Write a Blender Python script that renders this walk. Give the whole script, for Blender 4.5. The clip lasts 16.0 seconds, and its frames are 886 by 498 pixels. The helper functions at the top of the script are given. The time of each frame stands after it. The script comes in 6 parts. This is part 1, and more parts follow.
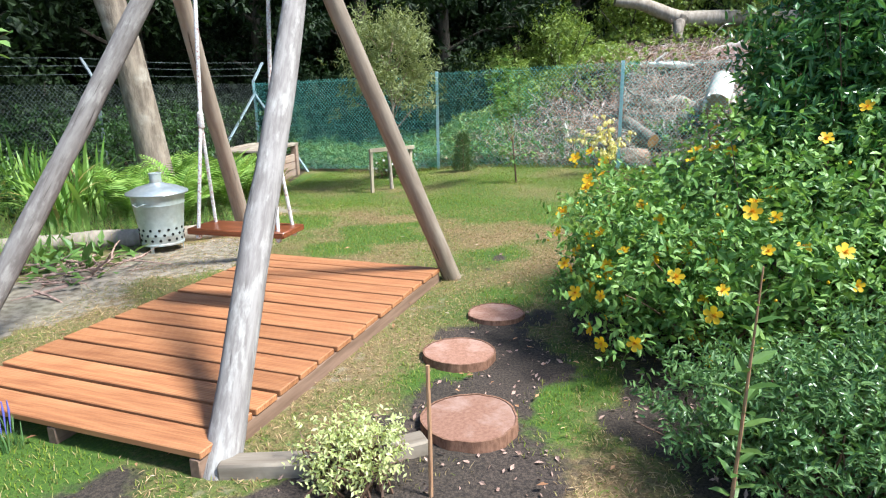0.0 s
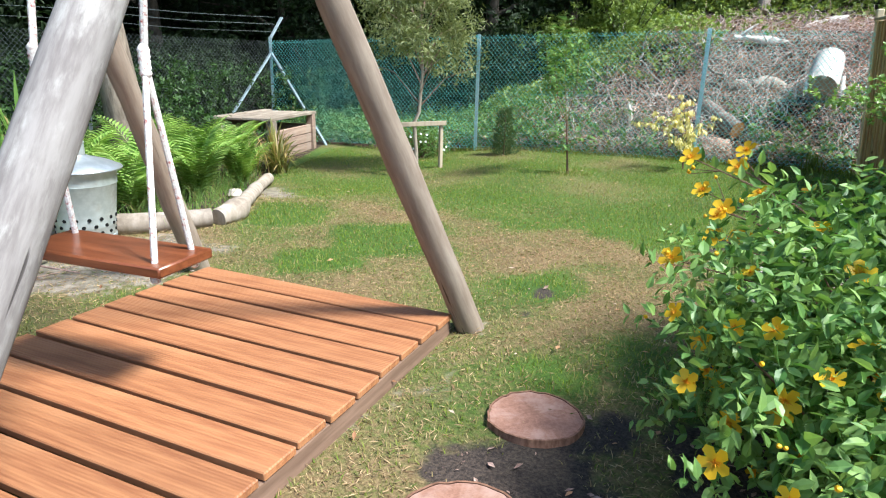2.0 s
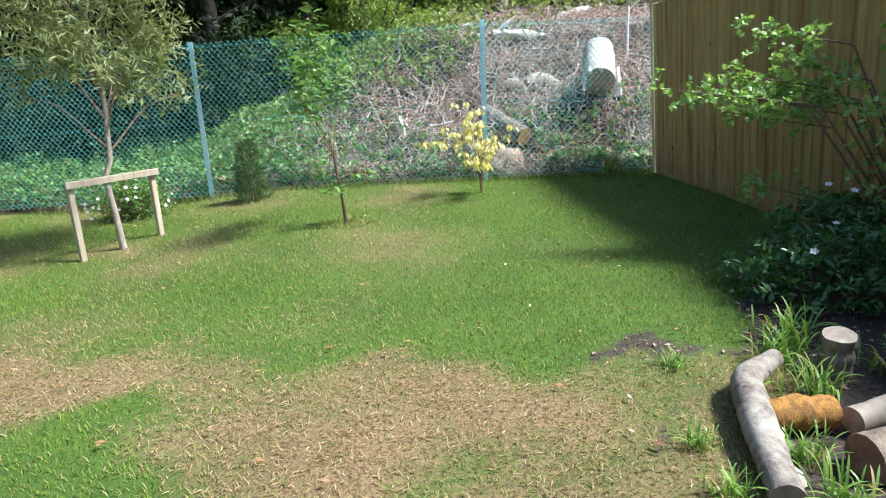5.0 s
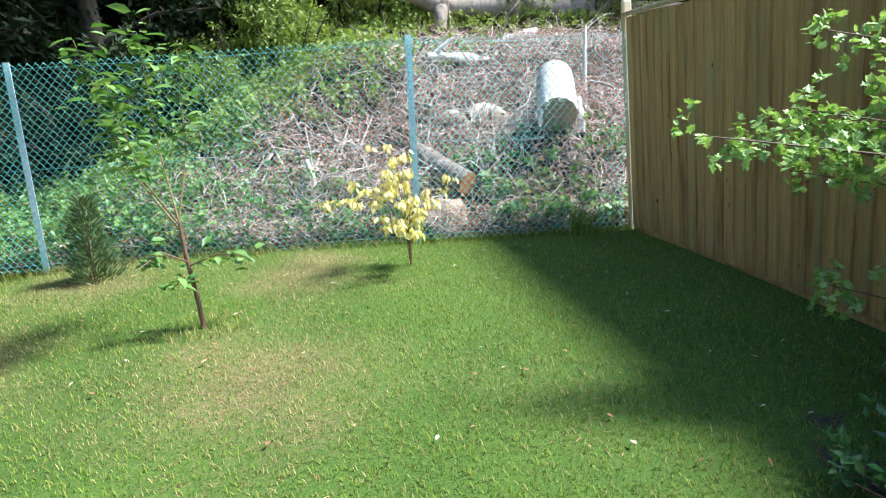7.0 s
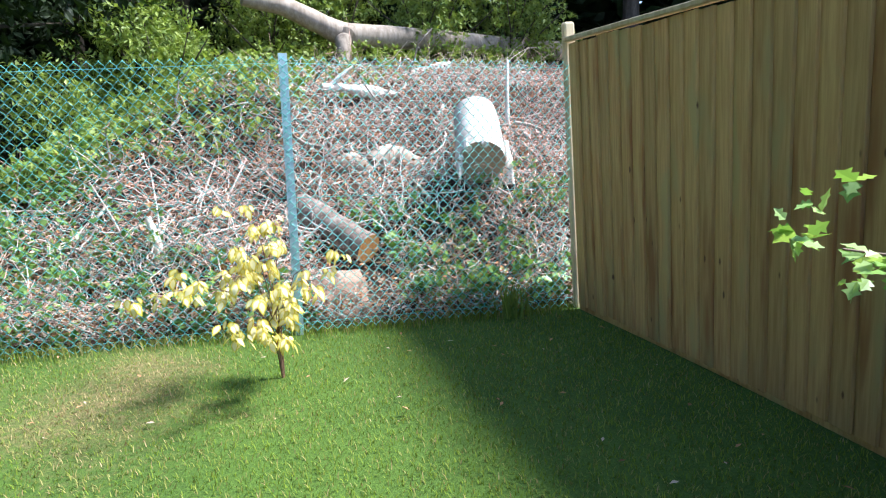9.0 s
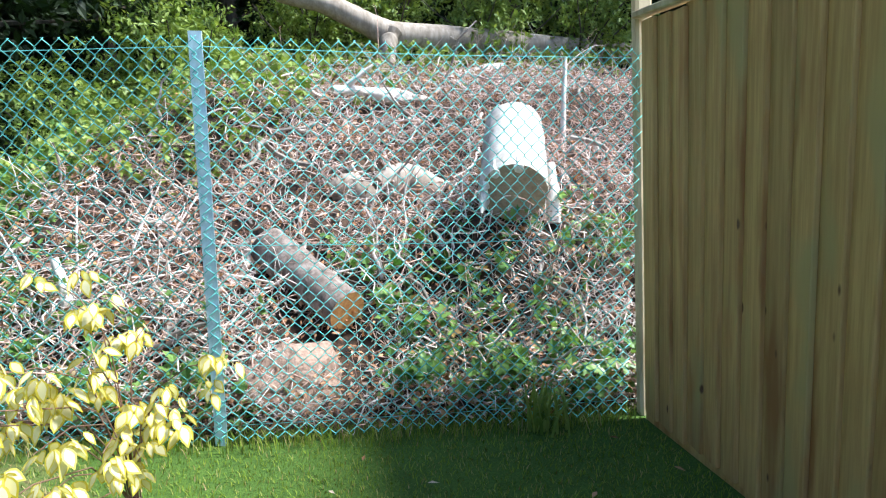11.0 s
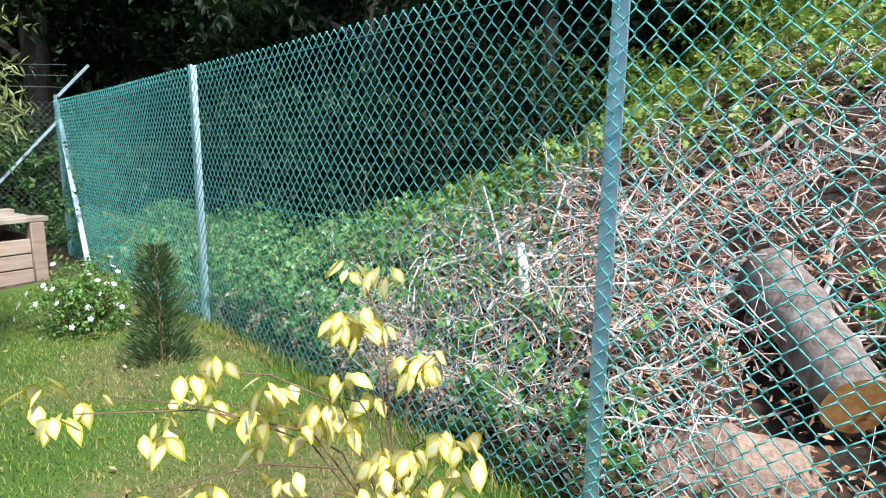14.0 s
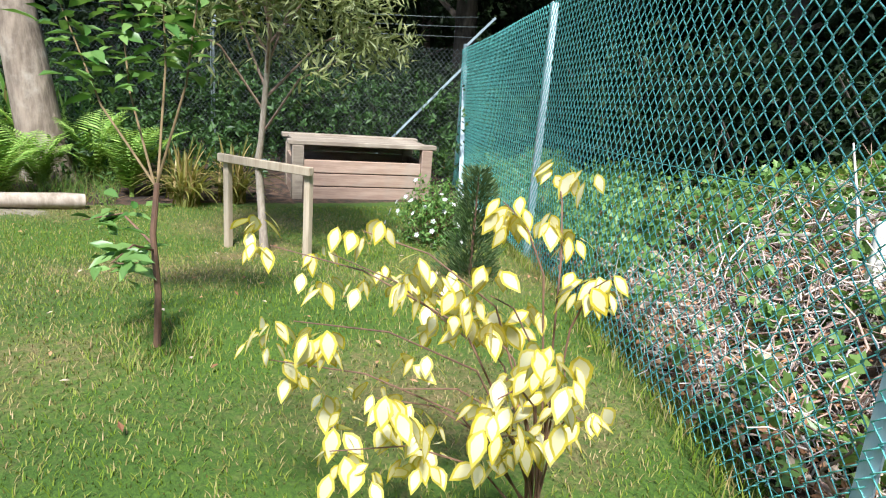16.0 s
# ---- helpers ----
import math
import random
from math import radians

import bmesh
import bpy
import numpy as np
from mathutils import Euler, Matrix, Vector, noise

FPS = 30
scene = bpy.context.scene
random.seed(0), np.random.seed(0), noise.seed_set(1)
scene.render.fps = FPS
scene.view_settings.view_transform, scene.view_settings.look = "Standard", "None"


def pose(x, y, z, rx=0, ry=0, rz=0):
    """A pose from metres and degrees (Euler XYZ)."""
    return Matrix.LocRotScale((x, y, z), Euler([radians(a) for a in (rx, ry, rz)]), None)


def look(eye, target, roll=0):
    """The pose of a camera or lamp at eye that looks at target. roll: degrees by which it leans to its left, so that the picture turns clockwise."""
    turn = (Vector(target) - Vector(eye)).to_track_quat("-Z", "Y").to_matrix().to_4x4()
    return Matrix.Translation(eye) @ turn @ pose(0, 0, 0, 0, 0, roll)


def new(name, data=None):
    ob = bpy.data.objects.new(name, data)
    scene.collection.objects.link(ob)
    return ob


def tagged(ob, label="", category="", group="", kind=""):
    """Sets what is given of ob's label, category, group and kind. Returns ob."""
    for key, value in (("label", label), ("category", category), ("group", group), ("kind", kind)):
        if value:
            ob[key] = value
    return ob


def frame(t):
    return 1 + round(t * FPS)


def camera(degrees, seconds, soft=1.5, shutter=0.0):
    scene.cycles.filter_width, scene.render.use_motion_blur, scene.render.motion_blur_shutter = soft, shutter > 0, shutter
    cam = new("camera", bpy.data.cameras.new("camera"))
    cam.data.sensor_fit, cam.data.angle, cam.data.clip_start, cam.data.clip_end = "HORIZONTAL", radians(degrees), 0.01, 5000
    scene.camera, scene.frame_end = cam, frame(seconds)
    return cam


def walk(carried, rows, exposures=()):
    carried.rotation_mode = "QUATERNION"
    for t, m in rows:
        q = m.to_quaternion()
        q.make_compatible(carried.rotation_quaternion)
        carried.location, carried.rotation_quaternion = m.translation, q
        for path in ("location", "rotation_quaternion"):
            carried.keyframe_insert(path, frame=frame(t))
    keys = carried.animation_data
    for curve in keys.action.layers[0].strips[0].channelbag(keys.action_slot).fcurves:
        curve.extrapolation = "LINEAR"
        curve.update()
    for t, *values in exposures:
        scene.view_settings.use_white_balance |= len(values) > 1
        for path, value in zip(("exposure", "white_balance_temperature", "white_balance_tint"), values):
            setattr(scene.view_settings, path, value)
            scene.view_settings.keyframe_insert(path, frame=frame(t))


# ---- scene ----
cam = camera(70.4, 16.0, soft=1.15)
PATH = [
    (0, (0.143, 0.379, 1.311), (0.071, 2.314, 0.813), -1.1),
    (0.5, (0.201, 0.896, 1.287), (0.228, 2.827, 0.767), 0.8),
    (1, (0.198, 1.267, 1.304), (0.129, 3.201, 0.801), 0.3),
    (1.5, (0.163, 1.601, 1.277), (0.032, 3.535, 0.786), 0.7),
    (2, (0.178, 1.948, 1.179), (-0.012, 3.856, 0.609), 1.4),
    (2.5, (0.186, 2.318, 1.223), (-0.034, 4.245, 0.732), 0.8),
    (3, (0.124, 2.833, 1.106), (0.059, 4.746, 0.523), -1.8),
    (3.5, (0.057, 3.321, 1.172), (0.170, 5.235, 0.6), -2.4),
    (4, (0.105, 3.553, 1.165), (0.273, 5.471, 0.623), -1.3),
    (4.5, (0.126, 3.799, 1.184), (0.513, 5.68, 0.624), -2.6),
    (4.7, (0.161, 3.886, 1.187), (0.625, 5.749, 0.626), -2.8),
    (6.8, (0.841, 5.44, 1.169), (1.498, 7.274, 0.718), -2.5),
    (7, (0.929, 5.586, 1.19), (1.624, 7.401, 0.717), -2.5),
    (7.5, (1.074, 5.936, 1.193), (1.86, 7.717, 0.735), -3.9),
    (8, (1.24, 6.245, 1.194), (2.094, 8.014, 0.823), -2.9),
    (8.5, (1.39, 6.505, 1.215), (2.302, 8.245, 0.845), -1.7),
    (8.7, (1.44, 6.619, 1.21), (2.404, 8.332, 0.841), -1.1),
    (11, (2.469, 7.823, 1.255), (3.236, 9.639, 0.916), -0.1),
    (11.5, (2.616, 7.992, 1.245), (3.079, 9.912, 0.933), 0.1),
    (12, (2.754, 8.134, 1.263), (3.108, 10.08, 0.971), 0.5),
    (12.5, (2.887, 8.26, 1.242), (2.827, 10.234, 0.925), 2.5),
    (13, (2.911, 8.447, 1.244), (2.423, 10.357, 0.908), 1.9),
    (13.5, (2.927, 8.642, 1.201), (2.244, 10.48, 0.807), 1.4),
    (14, (3.032, 8.729, 1.19), (2.047, 10.431, 0.824), 0.8),
    (14.5, (3.105, 8.871, 1.171), (1.935, 10.435, 0.741), 1.2),
    (15, (3.113, 9.039, 1.107), (1.701, 10.389, 0.678), 2.8),
    (15.5, (3.193, 9.061, 1.077), (1.6, 10.164, 0.583), 2.6),
    (16, (3.224, 9.123, 1.02), (1.47, 9.943, 0.518), 4.6),
]
EXPOSURES = [(0.0, 1.03, 5850, 4), (3.0, 0.92, 5850, 5), (7.0, 1.36, 5730, 8), (8.5, 1.40, 5760, 10), (11.0, 1.27, 5700, 5), (11.5, 1.27, 5700, 5), (12.0, 1.1, 5700, 5), (13.0, 1.0, 5720, 6), (14.5, 0.86, 5750, 5), (16.0, 0.9, 5880, 8)]
walk(cam, [(t, look(eye, target, roll)) for t, eye, target, roll in PATH], EXPOSURES)

# ---- sky and sun ----
SUN_FROM = Vector((0.92, -0.38, 1.38)).normalized()
world = bpy.data.worlds.new("sky")
scene.world = world
world.use_nodes = True
sky = world.node_tree.nodes.new("ShaderNodeTexSky")
sky.sky_type, sky.sun_disc = "NISHITA", False
sky.sun_elevation = math.asin(SUN_FROM.z)
sky.sun_rotation = math.atan2(SUN_FROM.x, SUN_FROM.y)
bg = world.node_tree.nodes["Background"]
bg.inputs["Strength"].default_value = 0.135
world.node_tree.links.new(sky.outputs["Color"], bg.inputs["Color"])
sun = new("sun", bpy.data.lights.new("sun", "SUN"))
sun.data.energy, sun.data.angle, sun.data.color = 4.9, radians(11.0), (1.0, 0.95, 0.86)
sun.matrix_basis = look(SUN_FROM * 30, (0, 0, 0))

rng = np.random.default_rng(7)


# ---- materials ----
def nodes_of(name):
    m = bpy.data.materials.new(name)
    m.use_nodes = True
    nt = m.node_tree
    return m, nt, nt.nodes["Principled BSDF"], nt.nodes["Material Output"]


def noise_node(nt, vec, scale, detail=4.0, rough=0.55):
    n = nt.nodes.new("ShaderNodeTexNoise")
    n.inputs["Scale"].default_value, n.inputs["Detail"].default_value, n.inputs["Roughness"].default_value = scale, detail, rough
    if vec is not None:
        nt.links.new(vec, n.inputs["Vector"])
    return n.outputs["Fac"]


def ramp(nt, fac, lo, hi):
    r = nt.nodes.new("ShaderNodeMapRange")
    r.interpolation_type = "SMOOTHSTEP"
    r.inputs["From Min"].default_value, r.inputs["From Max"].default_value = lo, hi
    nt.links.new(fac, r.inputs["Value"])
    return r.outputs["Result"]


def mix(nt, fac, a, b, kind="MIX"):
    n = nt.nodes.new("ShaderNodeMix")
    n.data_type, n.blend_type = "RGBA", kind
    for sock, val in ((n.inputs[0], fac), (n.inputs[6], a), (n.inputs[7], b)):
        if isinstance(val, (int, float)):
            sock.default_value = val
        elif isinstance(val, tuple):
            sock.default_value = (*val, 1.0)
        else:
            nt.links.new(val, sock)
    return n.outputs[2]


def coords(nt, stretch=(1, 1, 1), space="Object"):
    tc = nt.nodes.new("ShaderNodeTexCoord")
    mp = nt.nodes.new("ShaderNodeMapping")
    mp.inputs["Scale"].default_value = stretch
    nt.links.new(tc.outputs[space], mp.inputs["Vector"])
    return mp.outputs["Vector"]


def bump(nt, bsdf, height, strength, distance):
    b = nt.nodes.new("ShaderNodeBump")
    b.inputs["Strength"].default_value, b.inputs["Distance"].default_value = strength, distance
    nt.links.new(height, b.inputs["Height"])
    nt.links.new(b.outputs["Normal"], bsdf.inputs["Normal"])


def surface(name, light, dark, scale=20.0, stretch=(1, 1, 1), rough=0.75, metal=0.0, relief=0.4, depth=0.004,
            stain=None, stain_scale=2.0, vary=0.25, cracks=False):
    """A grained surface: fine grain between two colours, broad stains, and each object a little lighter or darker."""
    m, nt, bsdf, out = nodes_of(name)
    v = coords(nt, stretch)
    g = noise_node(nt, v, scale, 6.0, 0.65)
    col = mix(nt, ramp(nt, g, 0.3, 0.7), dark, light)
    if stain:
        s = noise_node(nt, coords(nt, (1, 1, 0.3) if cracks else (1, 1, 1)), stain_scale, 5.0, 0.65)
        col = mix(nt, ramp(nt, s, 0.48, 0.72), col, stain)
    info = nt.nodes.new("ShaderNodeObjectInfo")
    val = nt.nodes.new("ShaderNodeMapRange")
    val.inputs["To Min"].default_value, val.inputs["To Max"].default_value = 1 - vary, 1 + vary
    nt.links.new(info.outputs["Random"], val.inputs["Value"])
    hsv = nt.nodes.new("ShaderNodeHueSaturation")
    nt.links.new(val.outputs["Result"], hsv.inputs["Value"])
    nt.links.new(col, hsv.inputs["Color"])
    col = hsv.outputs["Color"]
    h = g
    if cracks:
        c = noise_node(nt, coords(nt, (stretch[0], stretch[1], stretch[2] * 0.35)), scale * 1.3, 2.0)
        line = ramp(nt, c, 0.68, 0.74)
        col = mix(nt, line, col, tuple(x * 0.45 for x in dark))
        sub = nt.nodes.new("ShaderNodeMath")
        sub.operation = "SUBTRACT"
        nt.links.new(g, sub.inputs[0])
        nt.links.new(line, sub.inputs[1])
        h = sub.outputs[0]
    nt.links.new(col, bsdf.inputs["Base Color"])
    bsdf.inputs["Roughness"].default_value, bsdf.inputs["Metallic"].default_value = rough, metal
    bsdf.inputs["Specular IOR Level"].default_value = 0.2 if rough > 0.7 else 0.5
    bump(nt, bsdf, h, relief, depth)
    return m


def leaf_surface(name, dark, light, rough=0.5, through_light=0.35, warm=None, warm_share=0.1, by_object=False):
    """Leaves that differ one from another, and let some light through."""
    m, nt, bsdf, out = nodes_of(name)
    geo = nt.nodes.new("ShaderNodeNewGeometry")
    col = mix(nt, geo.outputs["Random Per Island"], dark, light)
    if by_object:
        col = mix(nt, nt.nodes.new("ShaderNodeObjectInfo").outputs["Random"], dark, light)
    if warm:
        w = nt.nodes.new("ShaderNodeMath")
        w.operation, w.inputs[1].default_value = "FRACT", 0.0
        mul = nt.nodes.new("ShaderNodeMath")
        mul.operation, mul.inputs[1].default_value = "MULTIPLY", 37.0
        nt.links.new(geo.outputs["Random Per Island"], mul.inputs[0])
        nt.links.new(mul.outputs[0], w.inputs[0])
        less = nt.nodes.new("ShaderNodeMath")
        less.operation, less.inputs[1].default_value = "LESS_THAN", warm_share
        nt.links.new(w.outputs[0], less.inputs[0])
        col = mix(nt, less.outputs[0], col, warm)
    nt.links.new(col, bsdf.inputs["Base Color"])
    bsdf.inputs["Roughness"].default_value = rough
    tr = nt.nodes.new("ShaderNodeBsdfTranslucent")
    nt.links.new(mix(nt, 1.0, col, (1.0, 1.0, 0.55), "MULTIPLY"), tr.inputs["Color"])
    ms = nt.nodes.new("ShaderNodeMixShader")
    ms.inputs[0].default_value = through_light
    nt.links.new(bsdf.outputs[0], ms.inputs[1])
    nt.links.new(tr.outputs[0], ms.inputs[2])
    nt.links.new(ms.outputs[0], out.inputs["Surface"])
    return m


def lawn_colours(nt):
    """Green turf against straw-dry turf, by the 'worn' value of the mesh."""
    a = nt.nodes.new("ShaderNodeAttribute")
    a.attribute_name = "zone"
    sep = nt.nodes.new("ShaderNodeSeparateColor")
    nt.links.new(a.outputs["Color"], sep.inputs[0])
    return sep.outputs


def ground_surface():
    m, nt, bsdf, out = nodes_of("ground")
    zone = lawn_colours(nt)
    v = coords(nt)
    fine, mid, broad = noise_node(nt, v, 90.0, 5.0, 0.7), noise_node(nt, v, 14.0, 4.0), noise_node(nt, v, 1.6, 3.0)
    green = mix(nt, ramp(nt, fine, 0.3, 0.7), (0.035, 0.08, 0.004), (0.085, 0.155, 0.012))
    straw = mix(nt, ramp(nt, fine, 0.3, 0.7), (0.12, 0.072, 0.032), (0.32, 0.22, 0.11))
    soil = mix(nt, ramp(nt, fine, 0.32, 0.7), (0.018, 0.012, 0.010), (0.10, 0.07, 0.055))
    bare = mix(nt, ramp(nt, mid, 0.3, 0.7), (0.16, 0.125, 0.09), (0.36, 0.30, 0.24))
    litter = mix(nt, ramp(nt, mid, 0.35, 0.65), (0.018, 0.012, 0.009), (0.10, 0.055, 0.034))

    def edged(z):
        add = nt.nodes.new("ShaderNodeMath")
        add.operation = "MULTIPLY_ADD"
        nt.links.new(mid, add.inputs[0])
        add.inputs[1].default_value = 0.7
        nt.links.new(z, add.inputs[2])
        return ramp(nt, add.outputs[0], 0.7, 1.0)
    blot = nt.nodes.new("ShaderNodeMath")
    blot.operation = "MULTIPLY_ADD"
    nt.links.new(noise_node(nt, v, 26.0, 6.0, 0.7), blot.inputs[0])
    blot.inputs[1].default_value = 1.1
    nt.links.new(zone[0], blot.inputs[2])
    col = mix(nt, ramp(nt, blot.outputs[0], 0.7, 1.4), green, straw)
    col = mix(nt, edged(zone[2]), col, bare)
    col = mix(nt, edged(zone[1]), col, soil)
    a = nt.nodes.new("ShaderNodeAttribute")
    a.attribute_name = "wood"
    col = mix(nt, edged(a.outputs["Fac"]), col, litter)
    col = mix(nt, ramp(nt, broad, 0.35, 0.75), col, mix(nt, 1.0, col, (0.75, 0.8, 0.72), "MULTIPLY"))
    nt.links.new(col, bsdf.inputs["Base Color"])
    bsdf.inputs["Roughness"].default_value = 0.95
    bump(nt, bsdf, fine, 0.8, 0.012)
    return m


def blade_surface():
    m, nt, bsdf, out = nodes_of("grass_blades")
    zone = lawn_colours(nt)
    geo = nt.nodes.new("ShaderNodeNewGeometry")
    green = mix(nt, geo.outputs["Random Per Island"], (0.11, 0.188, 0.012), (0.245, 0.31, 0.036))
    straw = mix(nt, geo.outputs["Random Per Island"], (0.27, 0.165, 0.08), (0.56, 0.41, 0.24))
    col = mix(nt, zone[0], green, straw)
    nt.links.new(col, bsdf.inputs["Base Color"])
    bsdf.inputs["Roughness"].default_value = 0.6
    bsdf.inputs["Specular IOR Level"].default_value = 0.15
    tr = nt.nodes.new("ShaderNodeBsdfTranslucent")
    nt.links.new(col, tr.inputs["Color"])
    ms = nt.nodes.new("ShaderNodeMixShader")
    ms.inputs[0].default_value = 0.3
    nt.links.new(bsdf.outputs[0], ms.inputs[1])
    nt.links.new(tr.outputs[0], ms.inputs[2])
    nt.links.new(ms.outputs[0], out.inputs["Surface"])
    return m


def deck_surface():
    """Oiled softwood boards, reeded along their length (local x)."""
    m, nt, bsdf, out = nodes_of("deck_boards")
    grain = noise_node(nt, coords(nt, (0.06, 1, 1)), 60.0, 5.0, 0.6)
    broad = noise_node(nt, coords(nt, (0.5, 1, 1)), 3.0, 3.0)
    col = mix(nt, ramp(nt, grain, 0.3, 0.7), (0.265, 0.100, 0.042), (0.41, 0.176, 0.075))
    col = mix(nt, ramp(nt, broad, 0.45, 0.7), col, (0.43, 0.196, 0.088))
    info = nt.nodes.new("ShaderNodeObjectInfo")
    hsv = nt.nodes.new("ShaderNodeHueSaturation")
    val = nt.nodes.new("ShaderNodeMapRange")
    val.inputs["To Min"].default_value, val.inputs["To Max"].default_value = 0.85, 1.15
    nt.links.new(info.outputs["Random"], val.inputs["Value"])
    nt.links.new(val.outputs[0], hsv.inputs["Value"])
    nt.links.new(col, hsv.inputs["Color"])
    nt.links.new(hsv.outputs["Color"], bsdf.inputs["Base Color"])
    bsdf.inputs["Roughness"].default_value = 0.6
    w = nt.nodes.new("ShaderNodeTexWave")
    w.bands_direction = "Y"
    w.inputs["Scale"].default_value = 26.0
    nt.links.new(coords(nt), w.inputs["Vector"])
    bump(nt, bsdf, w.outputs["Fac"], 0.35, 0.003)
    return m


def board_surface():
    """Tan larch boards: long grain, brown streaks, dark knots; each board its own shade."""
    m, nt, bsdf, out = nodes_of("larch_board")
    info = nt.nodes.new("ShaderNodeObjectInfo")
    tc = nt.nodes.new("ShaderNodeTexCoord")
    shift = nt.nodes.new("ShaderNodeVectorMath")
    shift.operation = "MULTIPLY_ADD"
    comb = nt.nodes.new("ShaderNodeCombineXYZ")
    for i in range(3):
        nt.links.new(info.outputs["Random"], comb.inputs[i])
    nt.links.new(comb.outputs[0], shift.inputs[0])
    shift.inputs[1].default_value = (9.0, 5.0, 31.0)
    nt.links.new(tc.outputs["Object"], shift.inputs[2])

    def stretched(x, z):
        mp = nt.nodes.new("ShaderNodeMapping")
        mp.inputs["Scale"].default_value = (x, x, z)
        nt.links.new(shift.outputs[0], mp.inputs["Vector"])
        return mp.outputs["Vector"]
    grain = noise_node(nt, stretched(1, 0.05), 55.0, 6.0, 0.65)
    streak = noise_node(nt, stretched(1, 0.12), 9.0, 3.0)
    col = mix(nt, ramp(nt, grain, 0.3, 0.7), (0.42, 0.262, 0.098), (0.57, 0.385, 0.160))
    col = mix(nt, ramp(nt, streak, 0.52, 0.70), col, (0.33, 0.165, 0.060))
    col = mix(nt, ramp(nt, noise_node(nt, stretched(1, 0.3), 5.0, 2.0), 0.55, 0.7), col, (0.43, 0.335, 0.145))
    v = nt.nodes.new("ShaderNodeTexVoronoi")
    v.inputs["Scale"].default_value = 9.0
    nt.links.new(stretched(1, 0.42), v.inputs["Vector"])
    knot = nt.nodes.new("ShaderNodeMapRange")
    knot.inputs["From Min"].default_value, knot.inputs["From Max"].default_value = 0.09, 0.05
    nt.links.new(v.outputs["Distance"], knot.inputs["Value"])
    col = mix(nt, knot.outputs[0], col, (0.13, 0.07, 0.035))
    val = nt.nodes.new("ShaderNodeMapRange")
    val.inputs["To Min"].default_value, val.inputs["To Max"].default_value = 0.84, 1.12
    nt.links.new(info.outputs["Random"], val.inputs["Value"])
    hsv = nt.nodes.new("ShaderNodeHueSaturation")
    nt.links.new(val.outputs[0], hsv.inputs["Value"])
    nt.links.new(col, hsv.inputs["Color"])
    nt.links.new(hsv.outputs["Color"], bsdf.inputs["Base Color"])
    bsdf.inputs["Roughness"].default_value = 0.85
    bump(nt, bsdf, grain, 0.35, 0.003)
    return m


GROUND, BLADES, DECK = ground_surface(), blade_surface(), deck_surface()
GREY_WOOD = surface("weathered_pole", (0.29, 0.262, 0.25), (0.175, 0.152, 0.145), 42, (1, 1, 0.15), 0.95, relief=0.5, depth=0.003, stain=(0.385, 0.36, 0.34), stain_scale=24, cracks=True)
BROWN_WOOD = surface("brown_pole", (0.33, 0.265, 0.21), (0.23, 0.175, 0.135), 36, (1, 1, 0.13), 0.9, relief=0.3, depth=0.003, stain=(0.38, 0.33, 0.28), stain_scale=4, cracks=True)
SEAT_WOOD = surface("varnished_seat", (0.24, 0.075, 0.03), (0.13, 0.036, 0.014), 40, (0.08, 1, 1), 0.3, relief=0.15, depth=0.002)
PALE_LOG = surface("barkless_log", (0.44, 0.37, 0.31), (0.27, 0.22, 0.175), 16, (1, 1, 0.2), 0.8, stain=(0.22, 0.175, 0.135), stain_scale=5, relief=0.6)
GREY_LOG = surface("bark_log", (0.33, 0.29, 0.25), (0.13, 0.105, 0.09), 22, (1, 1, 0.3), 0.9, stain=(0.46, 0.42, 0.36), stain_scale=4, relief=0.9, depth=0.01)
BARK = surface("tree_bark", (0.34, 0.27, 0.21), (0.15, 0.115, 0.09), 12, (1, 1, 0.25), 0.95, stain=(0.42, 0.36, 0.30), stain_scale=3, relief=1.0, depth=0.02)
WOOD_BARK = surface("woodland_bark", (0.12, 0.10, 0.08), (0.05, 0.042, 0.035), 14, (1, 1, 0.3), 0.95, relief=0.8, depth=0.02)
SAP_BARK = surface("young_bark", (0.44, 0.37, 0.30), (0.26, 0.21, 0.17), 60, (1, 1, 0.3), 0.85)
BROWN_TWIG = surface("brown_stem", (0.20, 0.11, 0.07), (0.11, 0.06, 0.04), 80, (1, 1, 0.3), 0.7)
CUT_END = surface("sawn_slice", (0.36, 0.195, 0.14), (0.25, 0.125, 0.088), 70, (1, 1, 1), 0.8, stain=(0.42, 0.27, 0.22), stain_scale=8, relief=0.2)
ORANGE_END = surface("fresh_sawn_end", (0.50, 0.27, 0.10), (0.36, 0.17, 0.06), 40, (1, 1, 1), 0.8, relief=0.3)
STUMP_END = surface("old_sawn_end", (0.56, 0.44, 0.32), (0.40, 0.30, 0.21), 40, (1, 1, 1), 0.85, relief=0.3)
RED_BARK = surface("slice_bark", (0.36, 0.19, 0.125), (0.17, 0.085, 0.055), 50, (1, 1, 0.4), 0.9, relief=0.9)
BLEACHED = surface("bleached_wood", (0.80, 0.76, 0.70), (0.56, 0.51, 0.45), 14, (1, 1, 0.3), 0.8, stain=(0.36, 0.31, 0.26), stain_scale=5, relief=0.7)
ZINC = surface("galvanised_steel", (0.54, 0.58, 0.57), (0.42, 0.46, 0.45), 18, (1, 1, 1), 0.45, 0.55, 0.1, 0.002, stain=(0.34, 0.30, 0.26), stain_scale=4)
ZINC_LID = surface("galvanised_lid", (0.62, 0.65, 0.66), (0.48, 0.52, 0.54), 18, (1, 1, 1), 0.38, 0.6, 0.1, 0.002)
